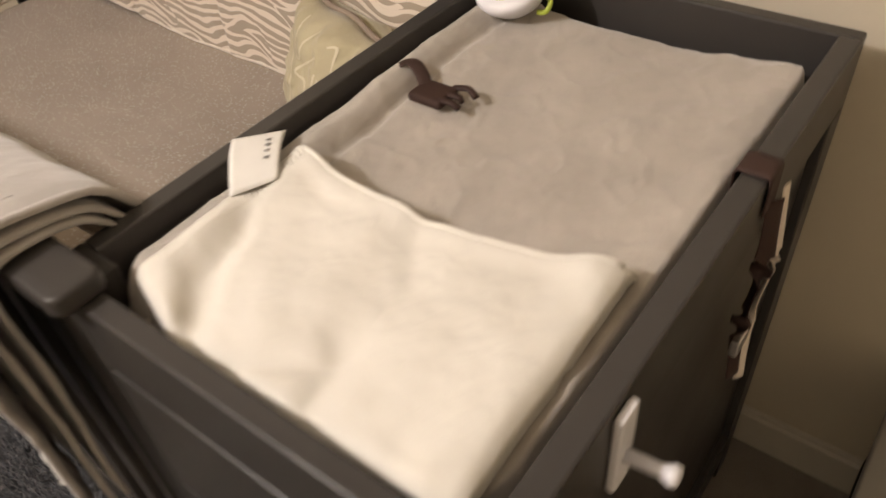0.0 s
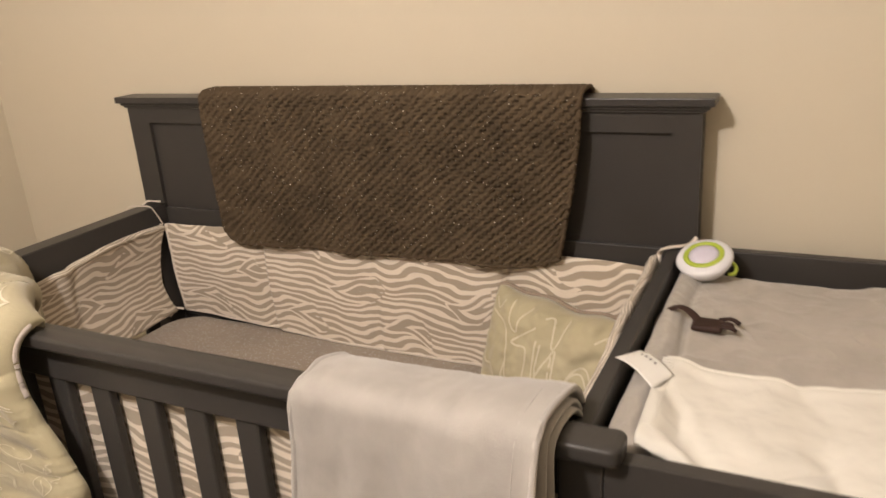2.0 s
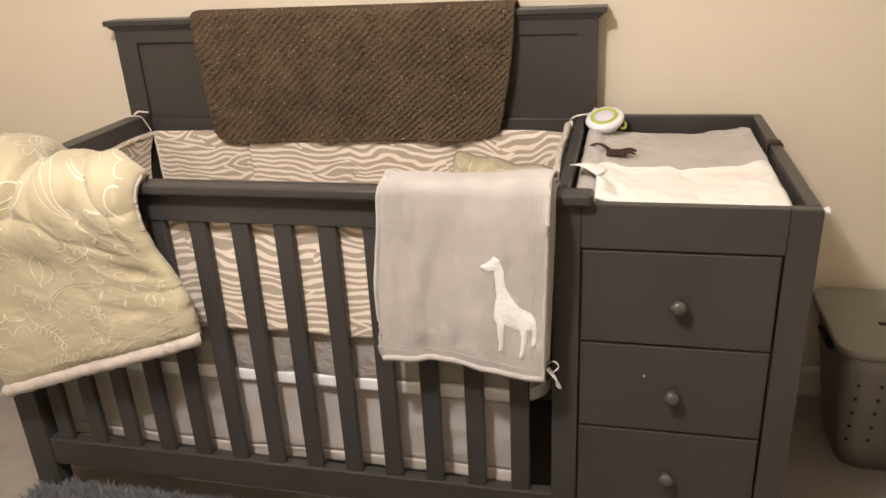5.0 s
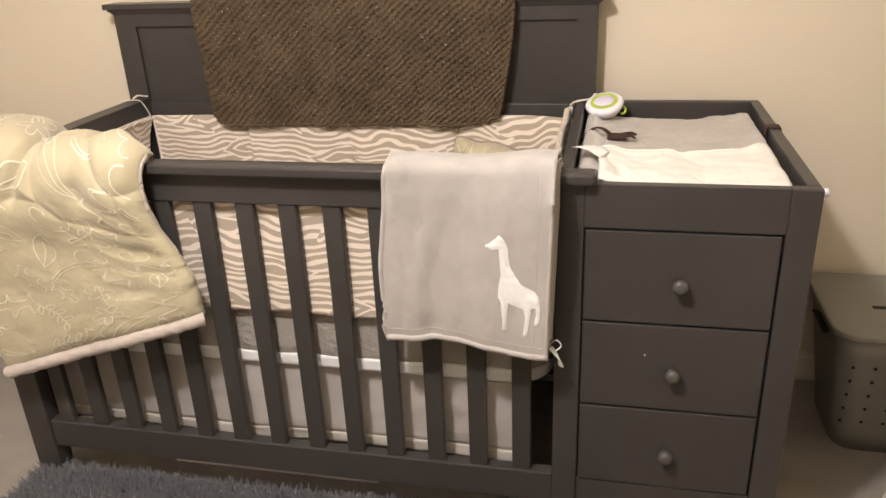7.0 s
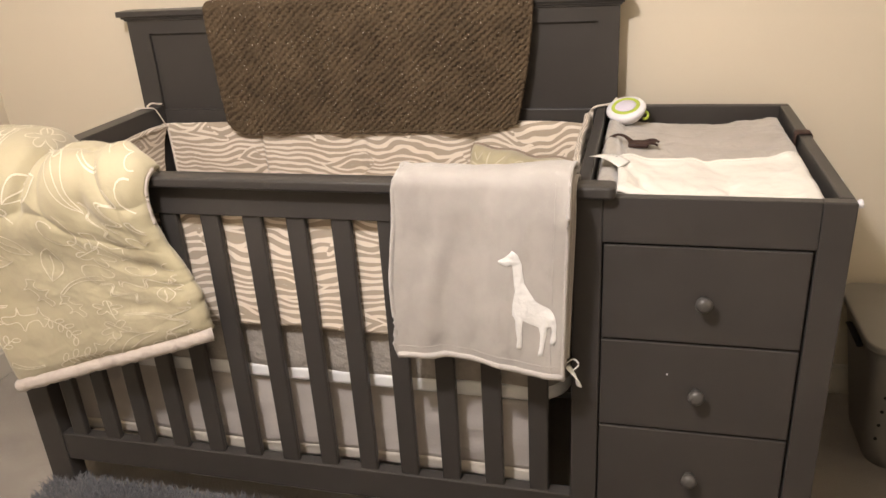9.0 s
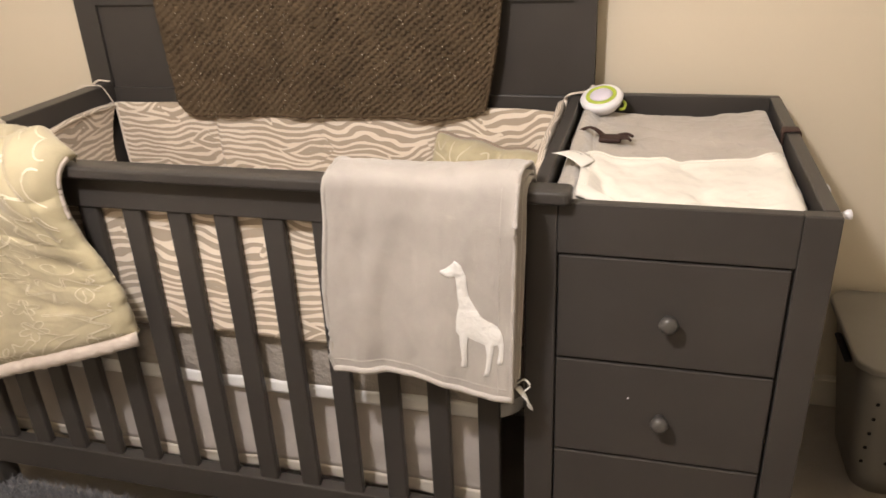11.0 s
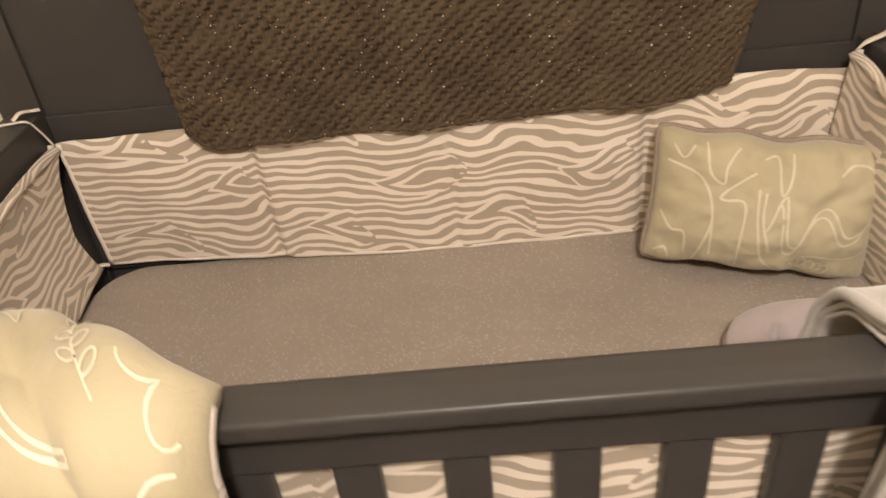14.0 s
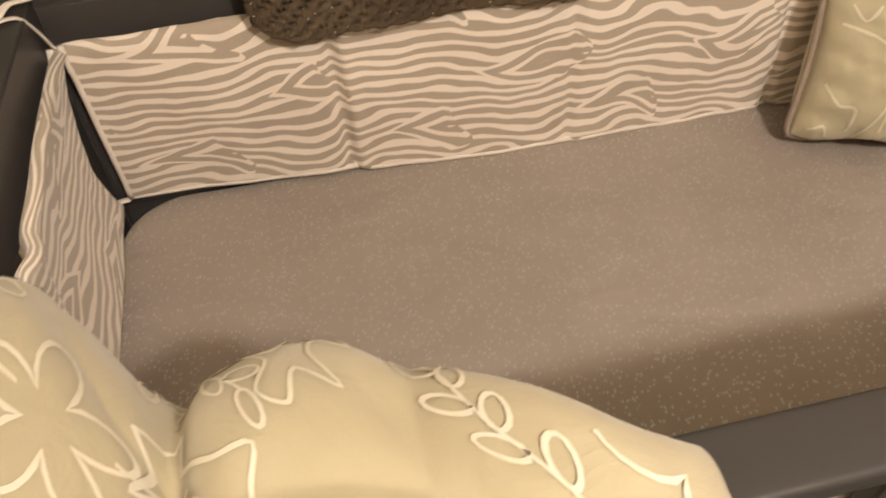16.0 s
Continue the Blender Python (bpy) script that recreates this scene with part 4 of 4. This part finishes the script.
def towel_f(u, v):
    # u across the changing pad, v from the front rail towards the wall
    w = min(max(v, 0.0), 1.0)
    back = 0.268 - 0.085 * max(0.0, u * (1 - u)) + 0.018 * u ** 3
    x = 1.399 + u * 0.357 - 0.004 * v
    y = 0.026 + v * (back - 0.026) + 0.024 * max(0.0, 1 - u * 5) * (1 - v)
    bend = 0.09 * fbm(x * 7, y * 7, 37.0)
    fold = lambda d, width: math.exp(-((d + bend) / width) ** 2)
    z = 0.877 + 0.004 * (2 * u - 1) ** 2 + 0.004 * v + 0.005 * fbm(x * 8, y * 7, 31.0) + 0.0018 * fbm(x * 24, y * 24, 33.0)
    # broad soft folds: two across the middle, one turned corner at the front
    z += 0.004 * fold(u - 0.50 + 0.14 * w, 0.08) - 0.005 * fold(u - 0.62 + 0.16 * w, 0.055) + 0.003 * fold(u - 0.78 - 0.2 * w, 0.10)
    z -= 0.008 * fold(u - 0.30 + 0.42 * w, 0.055) * ease(0.9 - w, 0.0, 0.5)
    z += 0.006 * fold(u - 0.18 + 0.42 * w, 0.06) * ease(0.8 - w, 0.0, 0.5)
    z -= 0.006 * fold(u - 0.42 - 0.55 * w, 0.03) * ease(0.5 - w, 0.0, 0.4)
    z += 0.009 * fold(u - 0.05, 0.07) * (1 - 0.3 * w) + 0.006 * fold(u - 0.93, 0.07) + 0.004 * fold(w - 0.93, 0.06)
    z -= 0.012 * max(0.0, (v - 0.95) / 0.05) ** 2 + 0.010 * max(0.0, (0.06 - v) / 0.06) ** 2 + 0.008 * max(0.0, (u - 0.96) / 0.04) ** 2
    return (x, y, z)


top = finish("top_layer", sheet_mesh("top_layer", towel_f, 110, 80, 0.356, 0.262, 0.008), TOWEL, towel, smooth=True)
finish("lower_layer", sheet_mesh("lower_layer", lambda u, v: tuple(np.array(towel_f(0.01 + 0.985 * u, 0.02 + 0.99 * v)) + np.array((0.002, 0.004, -0.0085 - 0.002 * math.sin(u * 14)))), 50, 30, 0.35, 0.26, 0.006), TOWEL, towel, smooth=True)
part("back_hem", tube([surf(towel_f, 0.02 + 0.96 * k / 40, 0.955, 0.0) for k in range(41)], 0.0028, 8), TOWEL, top, "", True)
for k in range(30):
    a, b = surf(towel_f, 0.004, 0.16 + k * 0.028, -0.0004), surf(towel_f, 0.050, 0.145 + k * 0.028, -0.0004)
    part("edge_stitch", tube([a, (a + b) / 2 + np.array((0, 0, 0.0008)), b], 0.0013, 6), TOWEL, top, "", True)


def tag_f(u, v):
    return (1.337 + u * (0.024 - 0.004 * v) + v * 0.062, 0.222 + u * (0.050 - 0.006 * v) - v * 0.060, 0.896 - 0.010 * u * (1 - v) + 0.006 * math.sin(v * 3) - 0.006 * v * v)


tag = finish("care_label", sheet_mesh("care_label", tag_f, 10, 14, 0.05, 0.08, 0.0008), TAG, towel, "white care label tape", True)
tag.name = "care_label"
bars = [[(0.006 + 0.0002 * (k % 3), 0.012 + 0.0068 * k), (0.032 + 0.004 * ((k * 7) % 3), 0.012 + 0.0068 * k)] for k in range(8)]
marks = [[(0.042, 0.010 + 0.010 * k), (0.0465, 0.010 + 0.010 * k)] for k in range(5)]
faint = ribbons(lambda u, v: tag_f(u, v), bars, 0.0016, 0.05, 0.08, -0.0020)
part("faint_print", faint, PIPING, tag)
part("dark_print", ribbons(lambda u, v: tag_f(u, v), [[(0.034, m[0][1]), (0.039, m[0][1])] for m in marks], 0.0048, 0.05, 0.08, -0.0020), PRINT, tag)

# harness: side-release buckle at one side, strap wrapped round the rail at the other
harness = thing("safety_strap", (1.43, 0.44, 0.86), "dark brown webbing strap with a plastic buckle prong", "safety strap")
part("webbing", tube(smooth_path([(1.356, 0.428, 0.852), (1.366, 0.442, 0.872), (1.384, 0.450, 0.882), (1.402, 0.444, 0.880), (1.418, 0.434, 0.870)], 5), 0.0085, 10, 0.18), WEBBING, harness, "", True)
bk = box(1.410, 1.456, 0.408, 0.446, 0.861, 0.872, 0.004, 2)
part("buckle_body", bk, BUCKLE, harness)
for y0, y1, x1 in ((0.414, 0.422, 1.476), (0.428, 0.435, 1.470), (0.441, 0.450, 1.479)):
    part("prong", tube(smooth_path([(1.448, (y0 + y1) / 2, 0.869), (1.466, (y0 + y1) / 2 + (0.004 if y0 > 0.43 else -0.001), 0.871), (x1, (y0 + y1) / 2, 0.866)], 4), 0.0048, 8, 0.6), BUCKLE, harness, "", True)

strap = thing("side_strap", (1.79, 0.46, 0.80), "brown webbing strap wrapped over the cabinet rail", "safety strap")


def wrap_tape(y, w, pts, thick, name, material, parent):
    def f(u, v):
        x, z = along(pts, min(max(v, 0), 1))
        return (x, y + (u - 0.5) * w, z)
    return finish(name, sheet_mesh(name, f, 4, 40, w, 0.3, thick), material, parent, "", True)


loop = wrap_tape(0.454, 0.034, [(1.7685, 0.845), (1.7685, 0.884), (1.7705, 0.8895), (1.775, 0.8905), (1.798, 0.8905), (1.802, 0.8895), (1.8035, 0.885), (1.8035, 0.845)], -0.0016, "rail_loop", WEBBING, strap)
part("hanging_tail", tube(smooth_path([(1.806, 0.462, 0.85), (1.812, 0.458, 0.77), (1.808, 0.455, 0.68), (1.815, 0.452, 0.60)], 8), 0.011, 10, 0.14), WEBBING, strap, "", True)
part("white_tail", tube(smooth_path([(1.809, 0.478, 0.86), (1.818, 0.476, 0.77), (1.812, 0.472, 0.68), (1.820, 0.466, 0.585)], 8), 0.007, 10, 0.2), CREAM_TAPE, strap, "white webbing tail", True)
part("slider", box(1.806, 1.816, 0.440, 0.474, 0.645, 0.668, 0.002), METAL, strap)

# white adhesive hooks on the cabinet's side
hook = thing("wall_hook", (XR, 0.16, 0.82), "small white plastic adhesive hook on the cabinet side", "hook")
part("back_plate", box(1.8005, 1.809, 0.150, 0.176, 0.782, 0.877, 0.003), WHITE_PLASTIC, hook)
part("peg", lathe([(0, 0), (0.006, 0), (0.0055, 0.028), (0.0075, 0.034), (0.009, 0.037), (0.008, 0.042), (0, 0.044)], pose(1.808, 0.163, 0.822, 0, 80, 0), 16), WHITE_PLASTIC, hook, "", True)

# ---- sound machine ----
sound = thing("sound_machine", (1.405, 0.668, 0.875), "round white sound machine with a lime green ring", "sound machine")
SM = pose(1.399, 0.646, 0.892, 21, -8, 0) @ Matrix.Scale(0.92, 4)
part("body", lathe([(0, -0.030), (0.022, -0.029), (0.038, -0.021), (0.050, -0.006), (0.055, 0.006), (0.052, 0.012), (0.045, 0.0155), (0, 0.0158)], SM, 40), WHITE_PLASTIC, sound, "", True)
part("ring", lathe([(0.029, 0.0155), (0.030, 0.0185), (0.0375, 0.0178), (0.0395, 0.015), (0.029, 0.0150)], SM, 40), GREEN_PLASTIC, sound, "lime green ring", True)
part("speaker_dome", lathe([(0, 0.0225), (0.012, 0.022), (0.023, 0.0200), (0.0285, 0.0165), (0.0285, 0.0150), (0, 0.0150)], SM, 32), LILAC, sound, "pale lilac centre", True)
part("clip", tube(smooth_path([SM @ Vector((0.046, 0.008, -0.010)), SM @ Vector((0.056, -0.004, -0.016)), SM @ Vector((0.053, -0.016, -0.022)), SM @ Vector((0.042, -0.020, -0.020))], 6), 0.0035, 8), GREEN_PLASTIC, sound, "lime green strap loop", True)


# ---- small pillow against the bumper ----
def pillow_lines(w, h):
    """A winding double band, bent strokes and looped twig, in fractions of the cover."""
    def stroke(*p, dx=0.0, dy=0.0):
        return [((q.x + dx) * w, (q.y + dy) * h) for q in smooth_path([(x, y, 0) for x, y in p], 6)]
    wave = ((0.49, 0.40), (0.54, 0.57), (0.565, 0.30), (0.61, 0.26), (0.665, 0.47), (0.73, 0.50), (0.80, 0.34), (0.875, 0.37), (0.92, 0.50))
    loops = [((0.63 + 0.0125 * t / 2.2 + 0.026 * math.cos(t * 1.1)) * w, (0.185 - 0.002 * t + 0.05 * math.sin(t * 1.1)) * h) for t in range(0, 26)]
    return [
        stroke(*wave), stroke(*wave, dx=0.014, dy=0.055), loops,
        stroke((0.04, 0.77), (0.18, 0.72), (0.24, 0.63), (0.27, 0.48), (0.29, 0.17)),
        stroke((0.275, 0.40), (0.25, 0.22), (0.235, 0.08)),
        stroke((0.05, 0.42), (0.11, 0.32), (0.17, 0.31), (0.19, 0.14)),
        stroke((0.22, 0.93), (0.24, 0.74), (0.30, 0.67), (0.305, 0.78), (0.355, 0.90)),
        stroke((0.42, 0.76), (0.30, 0.60), (0.32, 0.565), (0.395, 0.55), (0.40, 0.26), (0.41, 0.08)),
        stroke((0.44, 0.66), (0.455, 0.43), (0.50, 0.19), (0.60, 0.08)),
        stroke((0.47, 0.64), (0.475, 0.45), (0.515, 0.26)),
        stroke((0.45, 0.85), (0.50, 0.87), (0.53, 0.64), (0.56, 0.70), (0.57, 0.90)),
        stroke((0.75, 0.78), (0.81, 0.85), (0.90, 0.81), (0.925, 0.62)),
        stroke((0.60, 0.20), (0.70, 0.245), (0.86, 0.23), (0.93, 0.29)),
        stroke((0.08, 0.88), (0.13, 0.80), (0.17, 0.90)),
        stroke((0.05, 0.12), (0.10, 0.16), (0.13, 0.08)),
    ]


def cushion(name, m, w, h, d, label, category, seed):
    """A stuffed cushion: two bowed faces meeting at a piped seam."""
    t = thing(name, tuple(m.translation), label, category)

    def face(sign):
        def f(u, v):
            a, b = 2 * u - 1, 2 * v - 1
            pull = 1 - 0.085 * (1 - min(1.0, abs(b)) ** 2.5) * abs(a) ** 4
            pull2 = 1 - 0.12 * (1 - min(1.0, abs(a)) ** 2.5) * abs(b) ** 4 * (1 + 0.35 * math.sin(a * 9 + b))
            fill = max(0.0, (1 - min(1.0, abs(a)) ** 2.2) * (1 - min(1.0, abs(b)) ** 2.2)) ** 0.46
            wr = 0.012 * fbm(u * 5, v * 4, seed) + 0.011 * math.exp(-((abs(a) - 0.9) / 0.15) ** 2) * math.sin(b * 17 + seed) * fill + 0.016 * math.exp(-((abs(b) - 0.84) / 0.18) ** 2) * (math.sin(a * 13 + 2 * b + seed) + 0.6 * math.sin(a * 29 + seed)) * fill
            corner = min(1.0, abs(a) * abs(b)) ** 5
            x = a * w / 2 * pull * (1 - 0.07 * corner)
            z = b * h / 2 * pull2 * (1 - 0.09 * corner)
            y = -sign * (d / 2 * fill + wr * fill)
            return tuple(m @ Vector((x, y, z)))
        return f
    front = face(1)
    fr = finish("front_cover", sheet_mesh("front_cover", front, 96, 70, w, h, 0.002), QUILT, t, "", True)
    finish("back_cover", sheet_mesh("back_cover", lambda u, v: face(-1)(1 - u, v), 40, 30, w, h, 0.002), QUILT, t, "", True)
    rim = [front(k / 24, 0) for k in range(24)] + [front(1, k / 18) for k in range(18)] + [front(1 - k / 24, 1) for k in range(24)] + [front(0, 1 - k / 18) for k in range(18)]
    part("piping", tube(rim, 0.0056, 8, 1.0, True), PIPING, t, "taupe corded piping", True)
    printed(front, pillow_lines(w, h), 0.0050, w, h, 0.0008, fr, PILLOW_LINE)
    return t


cushion("throw_pillow", pose(1.143, 0.596, 0.678, -17, 5, -13), 0.364, 0.236, 0.175, "small sage green pillow with cream line print and taupe piping", "pillow", 8.0)

# ---- round head pillow ----
head = thing("head_pillow", (1.14, 0.335, ZM), "mauve jersey head-shaping pillow with a hollow centre", "baby pillow")
bm = bmesh.new()
rings = []
prof = [(0.93, 0.0), (0.98, 0.010), (1.0, 0.020), (0.985, 0.031), (0.93, 0.040), (0.82, 0.047), (0.66, 0.050), (0.50, 0.049), (0.40, 0.044), (0.34, 0.034), (0.29, 0.027), (0.2, 0.024), (0.08, 0.024)]
for r, z in prof:
    ring = []
    for k in range(48):
        a = 2 * math.pi * k / 48
        rx, ry = 0.125, 0.105
        sup = (abs(math.cos(a)) ** 2.6 + abs(math.sin(a)) ** 2.6) ** (-1 / 2.6)
        w = 0.0025 * fbm(math.cos(a) * 2, math.sin(a) * 2, r * 4)
        cx = 1.148 if r > 0.45 else 1.128
        cy = 0.335
        ring.append(bm.verts.new((cx + rx * r * sup * math.cos(a), cy + ry * r * sup * math.sin(a), ZM + 0.001 + z + w)))
    rings.append(ring)
for a, b in zip(rings, rings[1:]):
    for k in range(48):
        bm.faces.new((a[k], a[(k + 1) % 48], b[(k + 1) % 48], b[k]))
bm.faces.new(rings[0][::-1])
bm.faces.new(rings[-1])
part("cushion", bm, MAUVE, head, "", True)
seam = []
for k in range(48):
    a = 2 * math.pi * k / 48
    sup = (abs(math.cos(a)) ** 2.6 + abs(math.sin(a)) ** 2.6) ** (-1 / 2.6)
    seam.append((1.148 + 0.1255 * sup * math.cos(a), 0.335 + 0.1055 * sup * math.sin(a), ZM + 0.016))
part("piping", tube(seam, 0.003, 8, 1.0, True), PIPING, head, "dark taupe edge piping", True)

# ---- lidded storage basket ----
basket = thing("storage_basket", (2.20, 0.59, 0.0), "grey plastic storage basket with a lid and vent holes", "storage basket")


def tapered_tub(x0, x1, y0, y1, z0, z1, r, taper):
    bm = bmesh.new()
    loops = []
    for k in range(7):
        z = z0 + (z1 - z0) * k / 6
        ins = taper * (1 - k / 6)
        ring = []
        for cx, cy, a0 in ((x1 - r, y1 - r, 0), (x0 + r, y1 - r, 90), (x0 + r, y0 + r, 180), (x1 - r, y0 + r, 270)):
            for q in range(7):
                a = radians(a0 + q * 15)
                px, py = cx + r * math.cos(a), cy + r * math.sin(a)
                px += ins * (1 if px < (x0 + x1) / 2 else -1)
                py += ins * (1 if py < (y0 + y1) / 2 else -1)
                ring.append(bm.verts.new((px, py, z)))
        loops.append(ring)
    for a, b in zip(loops, loops[1:]):
        for i in range(len(a)):
            bm.faces.new((a[i], a[(i + 1) % len(a)], b[(i + 1) % len(a)], b[i]))
    bm.faces.new(loops[0][::-1])
    bm.faces.new(loops[-1])
    return bm


tub = part("tub", tapered_tub(2.0, 2.40, 0.415, 0.765, 0.0, 0.362, 0.055, 0.045), BASKET, basket, "", True)
lid = part("lid", rounded_slab(1.985, 2.415, 0.400, 0.780, 0.360, 0.380, 0.06, 0.006), BASKET, basket, "matching flat lid", True)
# openings are not cut; near-black solid pieces stand in for their shade
part("lid_slot", box(2.11, 2.296, 0.555, 0.571, 0.3785, 0.3825, 0.0015), GAP_SHADE, lid, "near-black bar painted as the shade in the handle slot")
part("side_handle", tube(smooth_path([(1.998, 0.53, 0.318), (1.994, 0.56, 0.327), (1.994, 0.62, 0.327), (1.998, 0.65, 0.318)], 5), 0.009, 8, 0.6), GAP_SHADE, tub, "near-black bar painted as the shade in the handle opening", True)
for i in range(5):
    for j in range(7):
        z = 0.276 - 0.044 * i
        yy = 0.415 + 0.045 * (1 - z / 0.362)
        # near-black disc on the tub wall in place of a hole's shade
        part("vent_hole", lathe([(0, 0.0012), (0.0042, 0.0012), (0.0045, 0), (0, 0)], pose(2.045 + 0.052 * j, yy - 0.0005, z, 90, 0, 0), 10), GAP_SHADE, tub)

# ---- white pail beside the basket ----
pail = thing("diaper_pail", (2.25, 0.19, 0.0), "white enamelled pail beside the storage basket", "pail")
part("body", lathe([(0, 0.02), (0.138, 0.02), (0.140, 0.05), (0.146, 0.20), (0.148, 0.30), (0.145, 0.33), (0.13, 0.345), (0, 0.35)], pose(2.25, 0.19, 0), 48), PAIL, pail, "", True)
part("foot_ring", lathe([(0, 0), (0.156, 0), (0.156, 0.012), (0.141, 0.024), (0, 0.024)], pose(2.25, 0.19, 0), 48), PAIL, pail, "", True)

tagged(part("white_board", box(0.27, 0.86, 0.118, 0.30, 0.001, 0.017, 0.002), WHITE_PLASTIC), "flat white board lying on the carpet under the crib", "board")

# ---- shag rug ----
rug = thing("shag_rug", (0.9, -0.75, 0.0), "dark grey long-pile shag rug on the carpet", "rug")
part("backing", rounded_slab(-0.04, 1.42, -1.60, 0.005, 0.001, 0.016, 0.05, 0.004), RUG, rug)


def tufts(x0, x1, y0, y1, n, seed):
    g = np.random.default_rng(seed)
    P = np.stack([g.uniform(x0, x1, n), g.uniform(y0, y1, n), np.full(n, 0.012)], axis=1)
    L = g.uniform(0.028, 0.052, n)
    lean = g.uniform(0, 2 * math.pi, n)
    amt = g.uniform(0.1, 0.75, n)
    D = np.stack([np.cos(lean) * amt, np.sin(lean) * amt, np.ones(n)], axis=1)
    D /= np.linalg.norm(D, axis=1, keepdims=True)
    w = g.uniform(0.0016, 0.0030, n)
    a2 = g.uniform(0, 2 * math.pi, n)
    S = np.stack([np.cos(a2), np.sin(a2), np.zeros(n)], axis=1) * w[:, None]
    S2 = np.stack([-np.sin(a2), np.cos(a2), np.zeros(n)], axis=1) * w[:, None]
    mid = P + D * (L * 0.55)[:, None]
    droop = np.stack([np.cos(lean), np.sin(lean), -np.ones(n) * 0.3], axis=1) * (L * 0.25 * amt)[:, None]
    tip = P + D * L[:, None] + droop
    V = np.stack([P + S, P - 0.5 * S + 0.87 * S2, P - 0.5 * S - 0.87 * S2, mid + S, mid - 0.5 * S + 0.87 * S2, mid - 0.5 * S - 0.87 * S2, tip], axis=1).reshape(-1, 3)
    base_i = np.arange(n)[:, None] * 7
    q = np.array([[0, 1, 4, 3], [1, 2, 5, 4], [2, 0, 3, 5]])
    t = np.array([[3, 4, 6], [4, 5, 6], [5, 3, 6]])
    Fq = (base_i[:, :, None] + q[None]).reshape(-1, 4).tolist()
    Ft = (base_i[:, :, None] + t[None]).reshape(-1, 3).tolist()
    me = bpy.data.meshes.new("pile")
    me.from_pydata(V.tolist(), [], Fq + Ft)
    return me


finish("shag", tufts(-0.06, 0.8, -0.42, 0.015, 28000, 3), RUG, rug, "matted dark grey strands", kind="stuff")
finish("shag", tufts(-0.07, 1.43, -1.61, -0.42, 34000, 4), RUG, rug, "matted dark grey strands", kind="stuff")
finish("shag", tufts(0.8, 1.43, -0.42, 0.025, 19500, 5), RUG, rug, "matted dark grey strands", kind="stuff")
